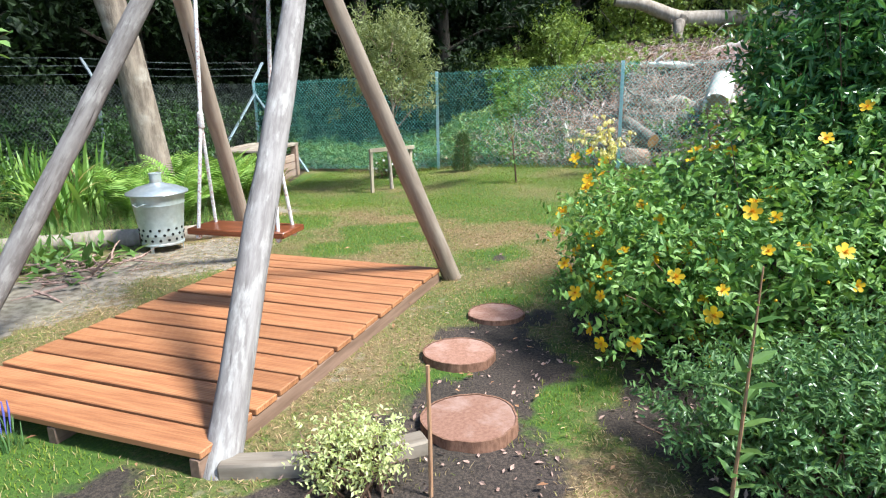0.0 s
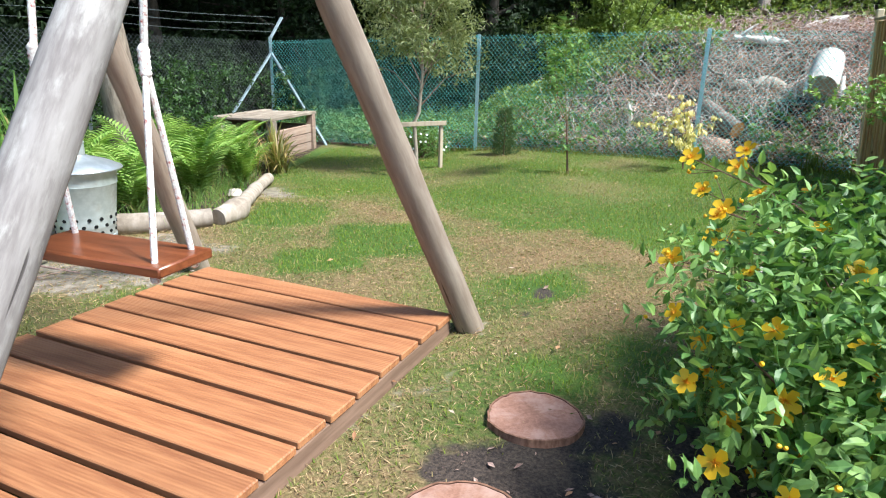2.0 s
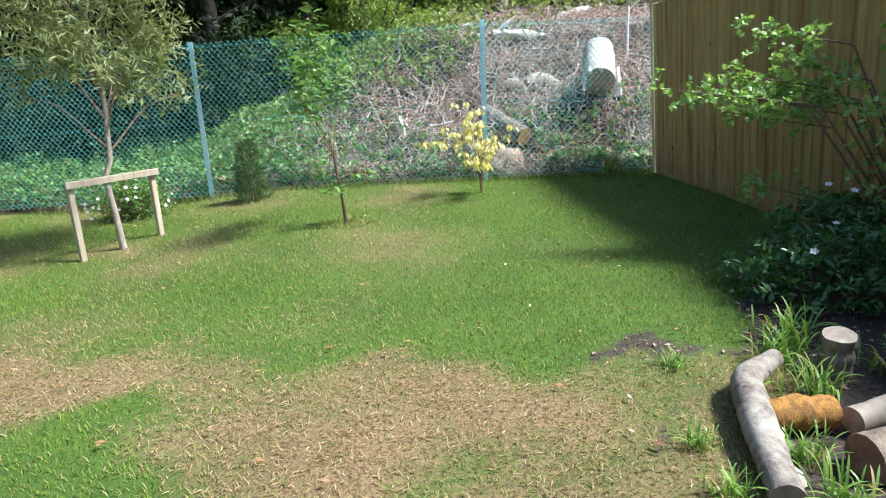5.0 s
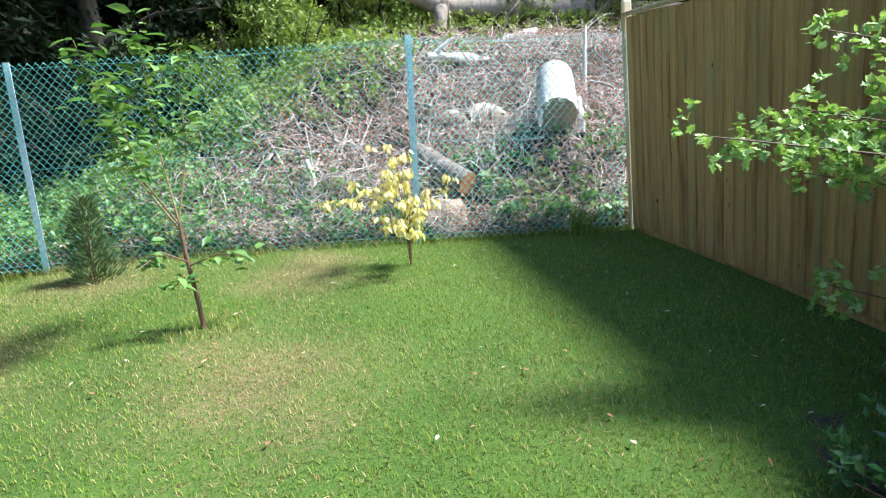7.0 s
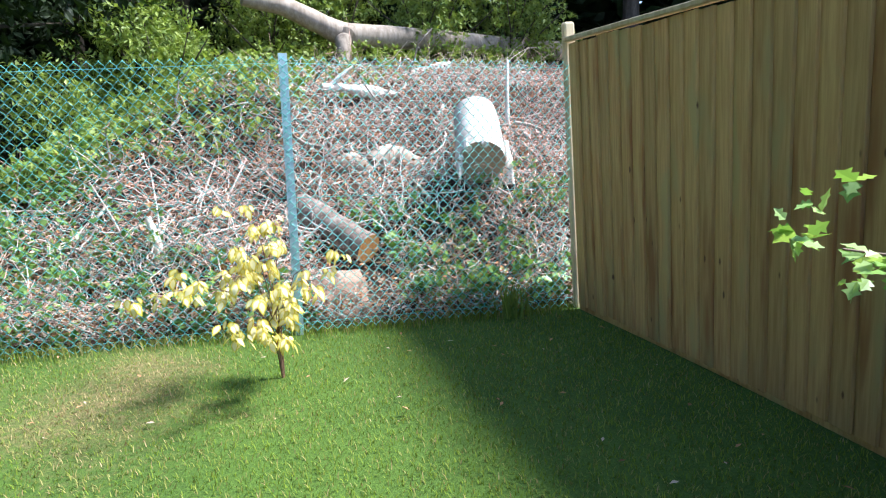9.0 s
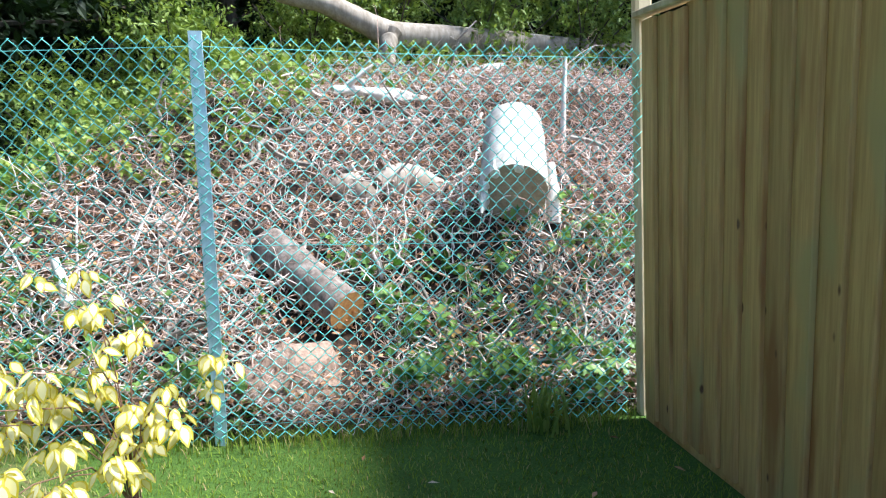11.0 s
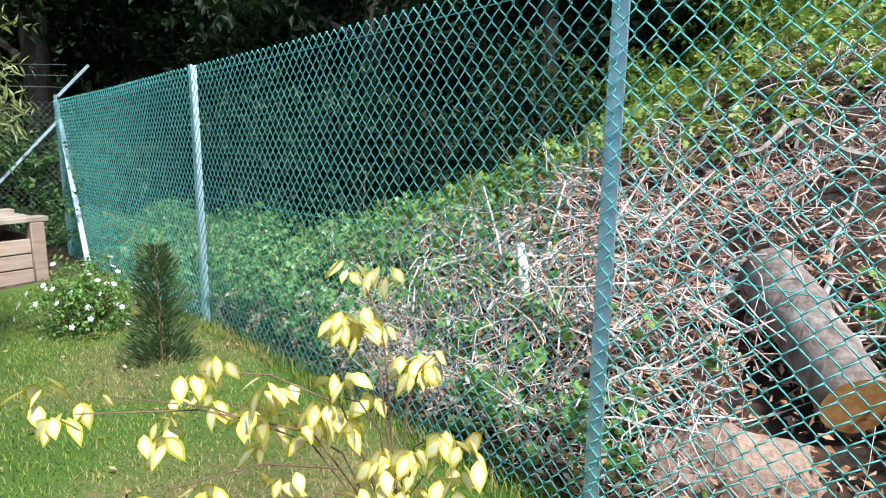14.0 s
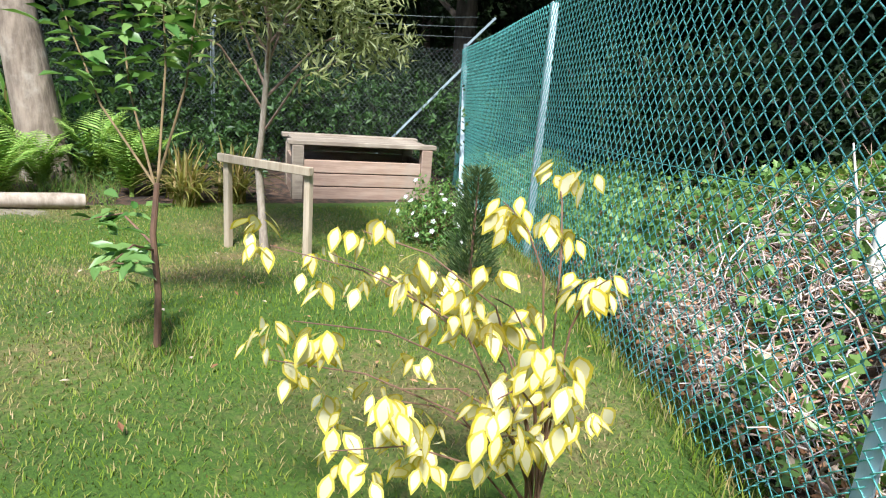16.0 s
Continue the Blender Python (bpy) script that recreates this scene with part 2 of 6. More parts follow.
# brown timber, with the shade below the deck boards put into its colour
SHADED_JOIST = surface("shaded_joist", (0.22, 0.14, 0.10), (0.13, 0.08, 0.055), 30, (1, 0.08, 1), 0.85)
BLACK = surface("dark_hole", (0.012, 0.012, 0.012), (0.008, 0.008, 0.008), 30, rough=0.9)
ROPE = surface("white_rope", (0.82, 0.80, 0.77), (0.62, 0.58, 0.55), 120, (1, 1, 1), 0.9, relief=0.7, stain=(0.42, 0.14, 0.12), stain_scale=75)
POST_PAINT = surface("blue_green_post", (0.66, 0.77, 0.84), (0.52, 0.64, 0.71), 60, (1, 1, 0.4), 0.5, 0.05, 0.25, 0.002, stain=(0.60, 0.74, 0.84), stain_scale=9)
POST_GREY = surface("galvanised_post", (0.30, 0.34, 0.36), (0.20, 0.23, 0.25), 60, (1, 1, 0.4), 0.5, 0.3, 0.25, 0.002)
BRACE_STEEL = surface("dull_brace_steel", (0.34, 0.42, 0.46), (0.24, 0.30, 0.34), 60, (1, 1, 0.4), 0.55, 0.1, 0.25, 0.002)
YOUNG_STEM = surface("young_olive_stem", (0.30, 0.21, 0.11), (0.18, 0.125, 0.06), 60, (1, 1, 0.3), 0.7)
GREEN_WIRE = surface("green_coated_wire", (0.26, 0.66, 0.62), (0.15, 0.53, 0.50), 40, rough=0.25, relief=0.05)
GREY_WIRE = surface("grey_wire", (0.11, 0.13, 0.13), (0.06, 0.075, 0.075), 40, rough=0.5, metal=0.3)
SLEEPER = surface("pink_brown_sleeper", (0.46, 0.33, 0.26), (0.30, 0.20, 0.155), 26, (0.1, 1, 1), 0.85, stain=(0.36, 0.28, 0.23), stain_scale=3, cracks=False)
SLEEPER_GREY = surface("grey_sleeper", (0.30, 0.25, 0.20), (0.19, 0.15, 0.118), 26, (0.1, 1, 1), 0.85, stain=(0.36, 0.30, 0.24), stain_scale=3)
STAKE = surface("pale_stake", (0.58, 0.48, 0.36), (0.42, 0.33, 0.24), 30, (1, 1, 0.12), 0.85)
FENCE_BOARD = board_surface()
FENCE_RAIL = surface("pale_fence_rail", (0.58, 0.50, 0.34), (0.42, 0.34, 0.21), 20, (1, 1, 0.1), 0.85)
STONE = surface("pale_stone", (0.52, 0.46, 0.40), (0.34, 0.29, 0.25), 20, rough=0.9, relief=0.7, depth=0.01)
SAND = surface("sandy_spoil", (0.46, 0.32, 0.25), (0.24, 0.16, 0.12), 45, rough=0.95, relief=0.9, depth=0.015)
TWIG_PALE = surface("dry_twig", (0.72, 0.63, 0.58), (0.42, 0.34, 0.31), 30, rough=0.9)
TWIG_BROWN = surface("brown_twig", (0.50, 0.34, 0.28), (0.20, 0.125, 0.10), 30, rough=0.9)
ROTTEN = surface("orange_rotten_wood", (0.42, 0.22, 0.06), (0.20, 0.10, 0.03), 40, (1, 1, 0.4), 0.95, stain=(0.15, 0.08, 0.04), stain_scale=14, relief=1.0, depth=0.012)
DARK_LOG = surface("dark_bark_log", (0.24, 0.19, 0.165), (0.085, 0.065, 0.055), 24, (1, 1, 0.3), 0.95, stain=(0.36, 0.32, 0.29), stain_scale=6, relief=1.0, depth=0.012)
CANE = surface("garden_cane", (0.46, 0.26, 0.15), (0.32, 0.17, 0.09), 60, (1, 1, 0.2), 0.6)
L_HYP = leaf_surface("hypericum_leaf", (0.085, 0.205, 0.042), (0.34, 0.51, 0.15), 0.45)
L_SILVER = leaf_surface("small_glossy_leaf", (0.05, 0.125, 0.035), (0.22, 0.35, 0.13), 0.28)
L_DARK = leaf_surface("glossy_dark_leaf", (0.035, 0.115, 0.035), (0.14, 0.27, 0.09), 0.26)
L_HAW = leaf_surface("lobed_shrub_leaf", (0.19, 0.35, 0.07), (0.42, 0.58, 0.19), 0.36)
L_WEED = leaf_surface("weed_leaf", (0.09, 0.19, 0.04), (0.20, 0.31, 0.08), 0.5)
L_IVY = leaf_surface("ivy_leaf", (0.07, 0.17, 0.035), (0.24, 0.38, 0.10), 0.4, warm=(0.30, 0.20, 0.08), warm_share=0.05)
L_UNDER = leaf_surface("nettle_leaf", (0.02, 0.058, 0.013), (0.085, 0.165, 0.042), 0.5)
# near-black green: the shade inside the wood is put into the leaf colour
L_WOOD_SHADED = leaf_surface("shaded_woodland_leaf", (0.007, 0.020, 0.004), (0.026, 0.054, 0.011), 0.65, 0.25)
L_BANK = leaf_surface("bank_shrub_leaf", (0.12, 0.20, 0.035), (0.34, 0.42, 0.10), 0.5)
L_WILLOW = leaf_surface("willow_leaf", (0.15, 0.19, 0.06), (0.38, 0.40, 0.18), 0.5)
L_SAPLING = leaf_surface("sapling_leaf", (0.07, 0.175, 0.035), (0.24, 0.38, 0.115), 0.4, by_object=True)
L_FERN = leaf_surface("fern_frond", (0.17, 0.32, 0.05), (0.40, 0.55, 0.14), 0.55)
L_STRAP = leaf_surface("strap_leaf", (0.12, 0.26, 0.04), (0.32, 0.46, 0.11), 0.45, warm=(0.42, 0.33, 0.12), warm_share=0.12)
L_STRAP_OLD = leaf_surface("tawny_strap_leaf", (0.13, 0.15, 0.03), (0.33, 0.29, 0.08), 0.45, warm=(0.45, 0.33, 0.14), warm_share=0.3)
L_PALE = leaf_surface("pale_variegated_leaf", (0.42, 0.48, 0.16), (0.72, 0.72, 0.38), 0.5)
L_YEL = leaf_surface("yellow_leaf_margin", (0.62, 0.50, 0.035), (0.80, 0.68, 0.15), 0.45, 0.4, by_object=True)
L_CREAM = leaf_surface("cream_leaf_centre", (0.80, 0.72, 0.40), (0.88, 0.84, 0.62), 0.45, 0.4, by_object=True)
L_CONIFER = leaf_surface("conifer_needle", (0.05, 0.10, 0.03), (0.13, 0.19, 0.07), 0.6, 0.2)
L_DEAD = leaf_surface("dead_leaf", (0.17, 0.07, 0.03), (0.60, 0.32, 0.17), 0.8, 0.15, warm=(0.55, 0.42, 0.33), warm_share=0.25)
L_STRAW = leaf_surface("dry_clipping", (0.24, 0.14, 0.065), (0.60, 0.44, 0.26), 0.8, 0.15, warm=(0.12, 0.17, 0.02), warm_share=0.25)
PETAL = leaf_surface("yellow_petal", (0.80, 0.46, 0.006), (0.88, 0.58, 0.02), 0.5, 0.3)
STAMEN = leaf_surface("orange_stamens", (0.75, 0.33, 0.01), (0.80, 0.42, 0.02), 0.6, 0.1)
WHITE_PETAL = leaf_surface("white_petal", (0.75, 0.74, 0.80), (0.85, 0.85, 0.88), 0.6, 0.3)
BLUE_PETAL = leaf_surface("blue_petal", (0.12, 0.12, 0.50), (0.2, 0.2, 0.65), 0.6, 0.3)


# ---- mesh tools ----
def rotation(d, up=(0, 0, 1)):
    """A turn that takes local z along d."""
    return Vector(d).to_track_quat("Z", "Y").to_matrix().to_4x4()


def joined(*geos):
    V, F, n = [], [], 0
    for v, f in geos:
        V.append(np.asarray(v, float))
        F += [np.asarray(a) + n for a in f]
        n += len(v)
    return np.concatenate(V), F


def moved(geo, m):
    v, f = geo
    a = np.array(m)
    return v @ a[:3, :3].T + a[:3, 3], f


def tube(points, radii, sides=8, caps=True):
    p = np.asarray(points, float)
    r = np.broadcast_to(np.asarray(radii, float), (len(p),))
    t = np.gradient(p, axis=0)
    t /= np.linalg.norm(t, axis=1)[:, None] + 1e-12
    ref = np.array((0.31, 0.21, 0.93)) if abs(t[0] @ np.array((0.31, 0.21, 0.93))) < 0.9 else np.array((1.0, 0.1, 0.0))
    u = np.cross(t, ref)
    u /= np.linalg.norm(u, axis=1)[:, None]
    w = np.cross(t, u)
    a = np.linspace(0, 2 * np.pi, sides, endpoint=False)
    v = p[:, None] + r[:, None, None] * (np.cos(a)[None, :, None] * u[:, None] + np.sin(a)[None, :, None] * w[:, None])
    n = len(p)
    i, j = np.meshgrid(np.arange(n - 1), np.arange(sides), indexing="ij")
    k = (j + 1) % sides
    q = np.stack([i * sides + j, i * sides + k, (i + 1) * sides + k, (i + 1) * sides + j], -1).reshape(-1, 4)
    f = [q]
    if caps:
        f += [np.arange(sides)[None, ::-1], ((n - 1) * sides + np.arange(sides))[None]]
    return v.reshape(-1, 3), f


def lathe(profile, sides=32):
    pr = np.asarray(profile, float)
    a = np.linspace(0, 2 * np.pi, sides, endpoint=False)
    v = np.stack([pr[:, 0, None] * np.cos(a), pr[:, 0, None] * np.sin(a), np.repeat(pr[:, 1, None], sides, 1)], -1).reshape(-1, 3)
    i, j = np.meshgrid(np.arange(len(pr) - 1), np.arange(sides), indexing="ij")
    k = (j + 1) % sides
    return v, [np.stack([i * sides + j, i * sides + k, (i + 1) * sides + k, (i + 1) * sides + j], -1).reshape(-1, 4)]


def bar(sx, sy, sz, bevel=0.006):
    """A bevelled bar about the origin."""
    bm = bmesh.new()
    bmesh.ops.create_cube(bm, size=1.0)
    for v in bm.verts:
        v.co = Vector((v.co.x * sx, v.co.y * sy, v.co.z * sz))
    bmesh.ops.bevel(bm, geom=bm.edges[:], offset=bevel, segments=1, affect="EDGES")
    bm.verts.index_update()
    V = np.array([v.co[:] for v in bm.verts])
    F = [np.array([[v.index for v in f.verts]]) for f in bm.faces]
    bm.free()
    return V, F


def mesh_of(name, geo, mats, smooth=True, face_mats=None):
    v, f = geo
    me = bpy.data.meshes.new(name)
    loops = np.concatenate([np.asarray(a).ravel() for a in f]).astype(np.int32)
    totals = np.concatenate([np.full(len(a), np.asarray(a).shape[1]) for a in f])
    starts = np.concatenate([[0], np.cumsum(totals)[:-1]]).astype(np.int32)
    me.vertices.add(len(v))
    me.vertices.foreach_set("co", np.asarray(v, np.float32).ravel())
    me.loops.add(len(loops))
    me.loops.foreach_set("vertex_index", loops)
    me.polygons.add(len(starts))
    me.polygons.foreach_set("loop_start", starts)
    for m in mats if isinstance(mats, (list, tuple)) else [mats]:
        me.materials.append(m)
    if face_mats is not None:
        me.polygons.foreach_set("material_index", np.asarray(face_mats, np.int32))
    me.update(calc_edges=True)
    me.polygons.foreach_set("use_smooth", np.full(len(starts), smooth))
    if smooth and len(starts) < 4000:
        me.set_sharp_from_angle(angle=radians(42))
    return me


def part(name, geo, material, parent=None, label="", m=None, smooth=True, face_mats=None):
    """One mesh object, under a thing or under a part, or at top level."""
    ob = new(name, geo if isinstance(geo, bpy.types.Mesh) else mesh_of(name, geo, material, smooth, face_mats))
    ob.parent = parent
    if m is not None:
        ob.matrix_basis = m
    return tagged(ob, label)


def thing(name, label, category, group="", m=None, kind=""):
    ob = new(name)
    ob.empty_display_size = 0.1
    if m is not None:
        ob.matrix_basis = m
    return tagged(ob, label, category, group, kind)


def unit(a):
    return a / (np.linalg.norm(a, axis=-1, keepdims=True) + 1e-9)


# leaf shapes: the stalk at the origin, along x, one long
LEAF = (np.array([(0, 0, 0), (0.45, 0.22, 0.05), (1, 0, -0.06), (0.45, -0.22, 0.05)]), np.array([(0, 1, 2), (0, 2, 3)]))
NARROW = (np.array([(0, 0, 0), (0.4, 0.10, 0.03), (1, 0, -0.06), (0.4, -0.10, 0.03)]), np.array([(0, 1, 2), (0, 2, 3)]))
LANCE = (np.array([(0, 0, 0), (0.3, 0.16, 0.04), (0.65, 0.13, 0.03), (1, 0, -0.08), (0.65, -0.13, 0.03), (0.3, -0.16, 0.04), (0.5, 0, -0.015)]),
         np.array([(0, 6, 1), (1, 6, 2), (2, 6, 3), (3, 6, 4), (4, 6, 5), (5, 6, 0)]))
LOBED = (np.array([(0, 0, 0), (0.25, 0.38, 0.05), (0.45, 0.2, 0.02), (0.62, 0.42, 0.04), (0.72, 0.18, 0.0), (1, 0, -0.06),
                   (0.72, -0.18, 0.0), (0.62, -0.42, 0.04), (0.45, -0.2, 0.02), (0.25, -0.38, 0.05)]),
         np.array([(0, 2, 1), (0, 4, 2), (2, 4, 3), (0, 5, 4), (0, 6, 5), (0, 8, 6), (8, 7, 6), (0, 9, 8)]))


def leaves(shape, pos, way, size, lift=0.6, seed=1):
    """Many leaves of one shape: each at pos, pointing along way, its face turned up by lift."""
    r = np.random.default_rng(seed)
    v, f = shape
    n = len(pos)
    x = unit(np.asarray(way, float))
    up = unit(r.normal(size=(n, 3)) * (1 - lift) + np.array((0, 0, 1.0)) * lift)
    y = unit(np.cross(up, x))
    z = np.cross(x, y)
    s = np.broadcast_to(np.asarray(size, float), (n,))[:, None, None]
    V = pos[:, None] + s * (v[None, :, 0, None] * x[:, None] + v[None, :, 1, None] * y[:, None] + v[None, :, 2, None] * z[:, None])
    F = (f[None] + (np.arange(n) * len(v))[:, None, None]).reshape(-1, f.shape[1])
    return V.reshape(-1, 3), [F]


def many_tubes(starts, ways, lengths, radii, bend=0.3, sides=4, seg=3, seed=2, taper=0.4):
    """Bent sticks in one mesh."""
    r = np.random.default_rng(seed)
    n = len(starts)
    d = unit(np.asarray(ways, float))
    P = [np.asarray(starts, float)]
    for k in range(seg):
        d = unit(d + r.normal(size=(n, 3)) * bend)
        P.append(P[-1] + d * (np.asarray(lengths) / seg)[:, None])
    P = np.stack(P, 1)
    t = unit(np.gradient(P, axis=1))
    u = unit(np.cross(t, np.array((0.31, 0.22, 0.9))))
    w = np.cross(t, u)
    a = np.linspace(0, 2 * np.pi, sides, endpoint=False)
    rad = np.asarray(radii)[:, None] * np.linspace(1, taper, seg + 1)[None]
    V = P[:, :, None] + rad[:, :, None, None] * (np.cos(a)[None, None, :, None] * u[:, :, None] + np.sin(a)[None, None, :, None] * w[:, :, None])
    i, j = np.meshgrid(np.arange(seg), np.arange(sides), indexing="ij")
    k = (j + 1) % sides
    q = np.stack([i * sides + j, i * sides + k, (i + 1) * sides + k, (i + 1) * sides + j], -1).reshape(-1, 4)
    F = (q[None] + (np.arange(n) * (seg + 1) * sides)[:, None, None]).reshape(-1, 4)
    return V.reshape(-1, 3), [F]


# ---- the plan ----
CORNER, POST_A, POST_B, FENCE_END = (-3.82, 12.51), (-0.31, 11.41), (2.575, 10.447), (4.40, 10.01)
SIDE_WAY = (-0.47, -0.88)          # the old side fence runs this way from the corner
FENCE_TOP = 1.665


def fence_line(x):
    """The wire fence's y over x."""
    return np.interp(x, [-3.82, -0.31, 2.575, 4.40, 12], [12.51, 11.41, 10.447, 10.01, 8.3])


def smooth01(a):
    a = np.clip(a, 0, 1)
    return a * a * (3 - 2 * a)


def behind(x, y):
    """Metres beyond the wire fence."""
    return (y - fence_line(x)) * 0.945


def left_of_side_fence(x, y):
    """Metres beyond the old side fence."""
    return -((x - CORNER[0]) * 0.88 - (y - CORNER[1]) * 0.47)


def land(x, y):
    x, y = np.asarray(x, float), np.asarray(y, float)
    lawn = -0.18 * smooth01((0.6 - x) / 2.0) * smooth01((y - 6.3) / 2.8)
    d = behind(x, y)
    rise = np.interp(d, [0, 3.2, 5.5, 7.6, 9.0, 14.0], [0, 1.66, 1.95, 2.42, 2.60, 3.1])
    bank = np.where(d > 0, np.minimum(rise, 4.5) * smooth01((x + 1.3 - 0.3 * np.maximum(d - 2.5, 0)) / 4.6) * smooth01(d / 0.8), 0)
    rough = np.where(d > 0, (0.12 * np.sin(x * 3.1 + 1.7 * np.sin(y * 2.3)) * np.sin(y * 2.7 + x) + 0.045 * np.sin(x * 8.3 + 2 * np.sin(y * 5.1)) * np.sin(y * 7.7 + 1.5 * np.sin(x * 4.7))) * smooth01(d), 0)
    rough = rough + np.where(d > 0, 0.30 * np.exp(-((x - 4.3) ** 2 + (y - 11.15) ** 2) / 0.3), 0)
    return lawn + bank + rough + 0.012 * np.sin(x * 1.9 + 0.6) * np.sin(y * 1.6)


def near_line(x, y, pts, width):
    """1 on a polyline, falling to 0 at width."""
    best = np.full(np.shape(x), 9e9)
    for (ax, ay), (bx, by) in zip(pts[:-1], pts[1:]):
        l2 = (bx - ax) ** 2 + (by - ay) ** 2
        t = np.clip(((x - ax) * (bx - ax) + (y - ay) * (by - ay)) / l2, 0, 1)
        best = np.minimum(best, np.hypot(x - ax - t * (bx - ax), y - ay - t * (by - ay)))
    return np.clip(1.4 * (1 - best / width), 0, 1)


def spot(x, y, cx, cy, r):
    return np.clip(1.4 * (1 - np.hypot(x - cx, y - cy) / r), 0, 1)


def square(x, y, cx, cy, hx, hy, turn):
    """1 inside a turned rectangle of relaid turf, falling off at its rim."""
    u, w = (x - cx) * math.cos(turn) + (y - cy) * math.sin(turn), (y - cy) * math.cos(turn) - (x - cx) * math.sin(turn)
    return np.clip(np.minimum((hx - np.abs(u)) / 0.1, (hy - np.abs(w)) / 0.1) + 0.5, 0, 1)


def right_bed(x, y):
    edge = np.interp(y, [-3, 1.5, 2.6, 3.8, 4.3, 5.0, 5.7, 6.6, 6.95, 7.5, 8.0], [0.3, 0.7, 0.8, 0.75, 1.0, 1.45, 1.95, 2.5, 3.0, 4.2, 4.6])
    return np.clip((x - edge) * 5 + 0.4, 0, 1)


def left_bed(x, y):
    edge = np.interp(y, [-3, 2.0, 5.5, 6.1, 7.6, 9.4, 12], [-3.6, -3.6, -3.0, -2.0, -2.3, -2.7, -2.8])
    return np.clip((edge - x) * 5 + 0.3, 0, 1)


def zones(x, y):
    """worn turf, dark soil, bare pale earth."""
    u, w = x + 0.12 * np.sin(y * 7.1 + 1) + 0.07 * np.sin(x * 13.0 + y * 9.0), y + 0.12 * np.sin(x * 6.3) + 0.07 * np.sin(y * 12.0 - x * 8.0)
    x0, y0, x, y = x, y, u, w
    wob = 0.35 * np.sin(x * 2.3 + 1.1) + 0.2 * np.sin(y * 3.7 + x * 1.3)
    near = smooth01((np.interp(x0, [-2.0, -0.4, 0.6, 1.35, 2.1, 4.0], [7.9, 7.1, 6.55, 6.33, 6.12, 5.6]) - y + 0.12 * wob + 0.1) / 0.28)
    green = np.maximum.reduce([square(x0, y0, -0.58, 6.08, 0.42, 0.40, 0.3), square(x0, y0, -0.95, 5.55, 0.26, 0.22, 0.35), square(x0, y0, -1.55, 6.75, 0.3, 0.5, 0.2), spot(x, y, 0.42, 5.3, 0.4), spot(x, y, 0.9, 4.1, 0.5),
                               spot(x, y, 0.35, 4.3, 0.3), spot(x, y, 0.0, 3.0, 0.35), spot(x, y, 0.55, 2.9, 0.5), spot(x, y, -1.6, 2.3, 0.8)])
    worn = near * (0.57 + 0.2 * np.sin(x * 4.1 + 2 * np.sin(y * 2.9)) * np.sin(y * 3.3 + 0.7)) * (1 - 0.85 * green)
    worn = np.maximum(worn, 0.85 * near * np.maximum(spot(x, y, 0.25, 5.95, 0.7), spot(x, y, -0.9, 6.85, 0.45)))
    worn = np.maximum(worn, 0.52 * smooth01((y - 6.3) / 1.2) * (1 - 0.85 * smooth01((x - 1.7) / 0.9)) * (0.5 + 0.5 * np.sin(x * 2.6 + y) * np.sin(y * 2.2 - x)))
    worn = np.maximum(worn, 0.6 * spot(x, y, -0.95, 9.75, 0.55))
    soil = np.maximum.reduce([near_line(x, y, [(0.15, 1.2), (0.17, 2.6), (0.28, 3.2), (0.40, 3.6)], 0.42), 0.9 * right_bed(x, y),
                              0.62 * near_line(x, y, [(1.5, 6.15), (2.0, 6.03)], 0.2), 0.55 * spot(x, y, 1.43, 5.64, 0.22), spot(x0, y0, 0.405, 5.13, 0.13),
                              0.6 * spot(x0, y0, 0.315, 4.84, 0.12), near_line(x, y, [(-1.2, 2.05), (0.1, 2.15)], 0.25)])
    bare = np.maximum.reduce([near_line(x, y, [(-3.0, 2.2), (-2.75, 3.6), (-2.45, 4.8), (-2.0, 5.5)], 0.62), spot(x, y, -2.15, 7.85, 0.5),
                              0.42 * near_line(x, y, [(-0.85, 2.2), (0.1, 4.7)], 0.2)])
    return worn, soil, bare


def wood_floor(x, y):
    d = np.maximum(behind(x, y), left_of_side_fence(x, y))
    return np.clip(np.maximum(d * 3 + 0.3, left_bed(x, y) * 0.9), 0, 1)


# ---- ground: one sheet from the garden to the horizon ----
def axis(lo, hi, step):
    inner = np.arange(lo, hi + step / 2, step)
    out = np.array([0.4, 1.0, 2.0, 4.0, 8.0, 16.0, 35.0, 80.0, 180.0, 400.0])
    return np.concatenate([lo - out[::-1], inner, hi + out])


def make_ground():
    xs, ys = axis(-8.0, 9.0, 0.1), axis(-2.0, 20.0, 0.1)
    X, Y = np.meshgrid(xs, ys, indexing="ij")
    x, y = X.ravel(), Y.ravel()
    v = np.stack([x, y, land(x, y)], -1)
    i, j = np.meshgrid(np.arange(len(xs) - 1), np.arange(len(ys) - 1), indexing="ij")
    n = len(ys)
    q = np.stack([i * n + j, (i + 1) * n + j, (i + 1) * n + j + 1, i * n + j + 1], -1).reshape(-1, 4)
    ob = part("ground", (v, [q]), GROUND)
    tagged(ob, "mown lawn, worn turf, dark mulch beds and woodland bank", "ground", kind="structure")
    worn, soil, bare = zones(x, y)
    a = ob.data.attributes.new("zone", "FLOAT_COLOR", "POINT")
    a.data.foreach_set("color", np.stack([worn, soil, bare, np.ones_like(x)], -1).astype(np.float32).ravel())
    w = ob.data.attributes.new("wood", "FLOAT", "POINT")
    w.data.foreach_set("value", wood_floor(x, y).astype(np.float32))


make_ground()


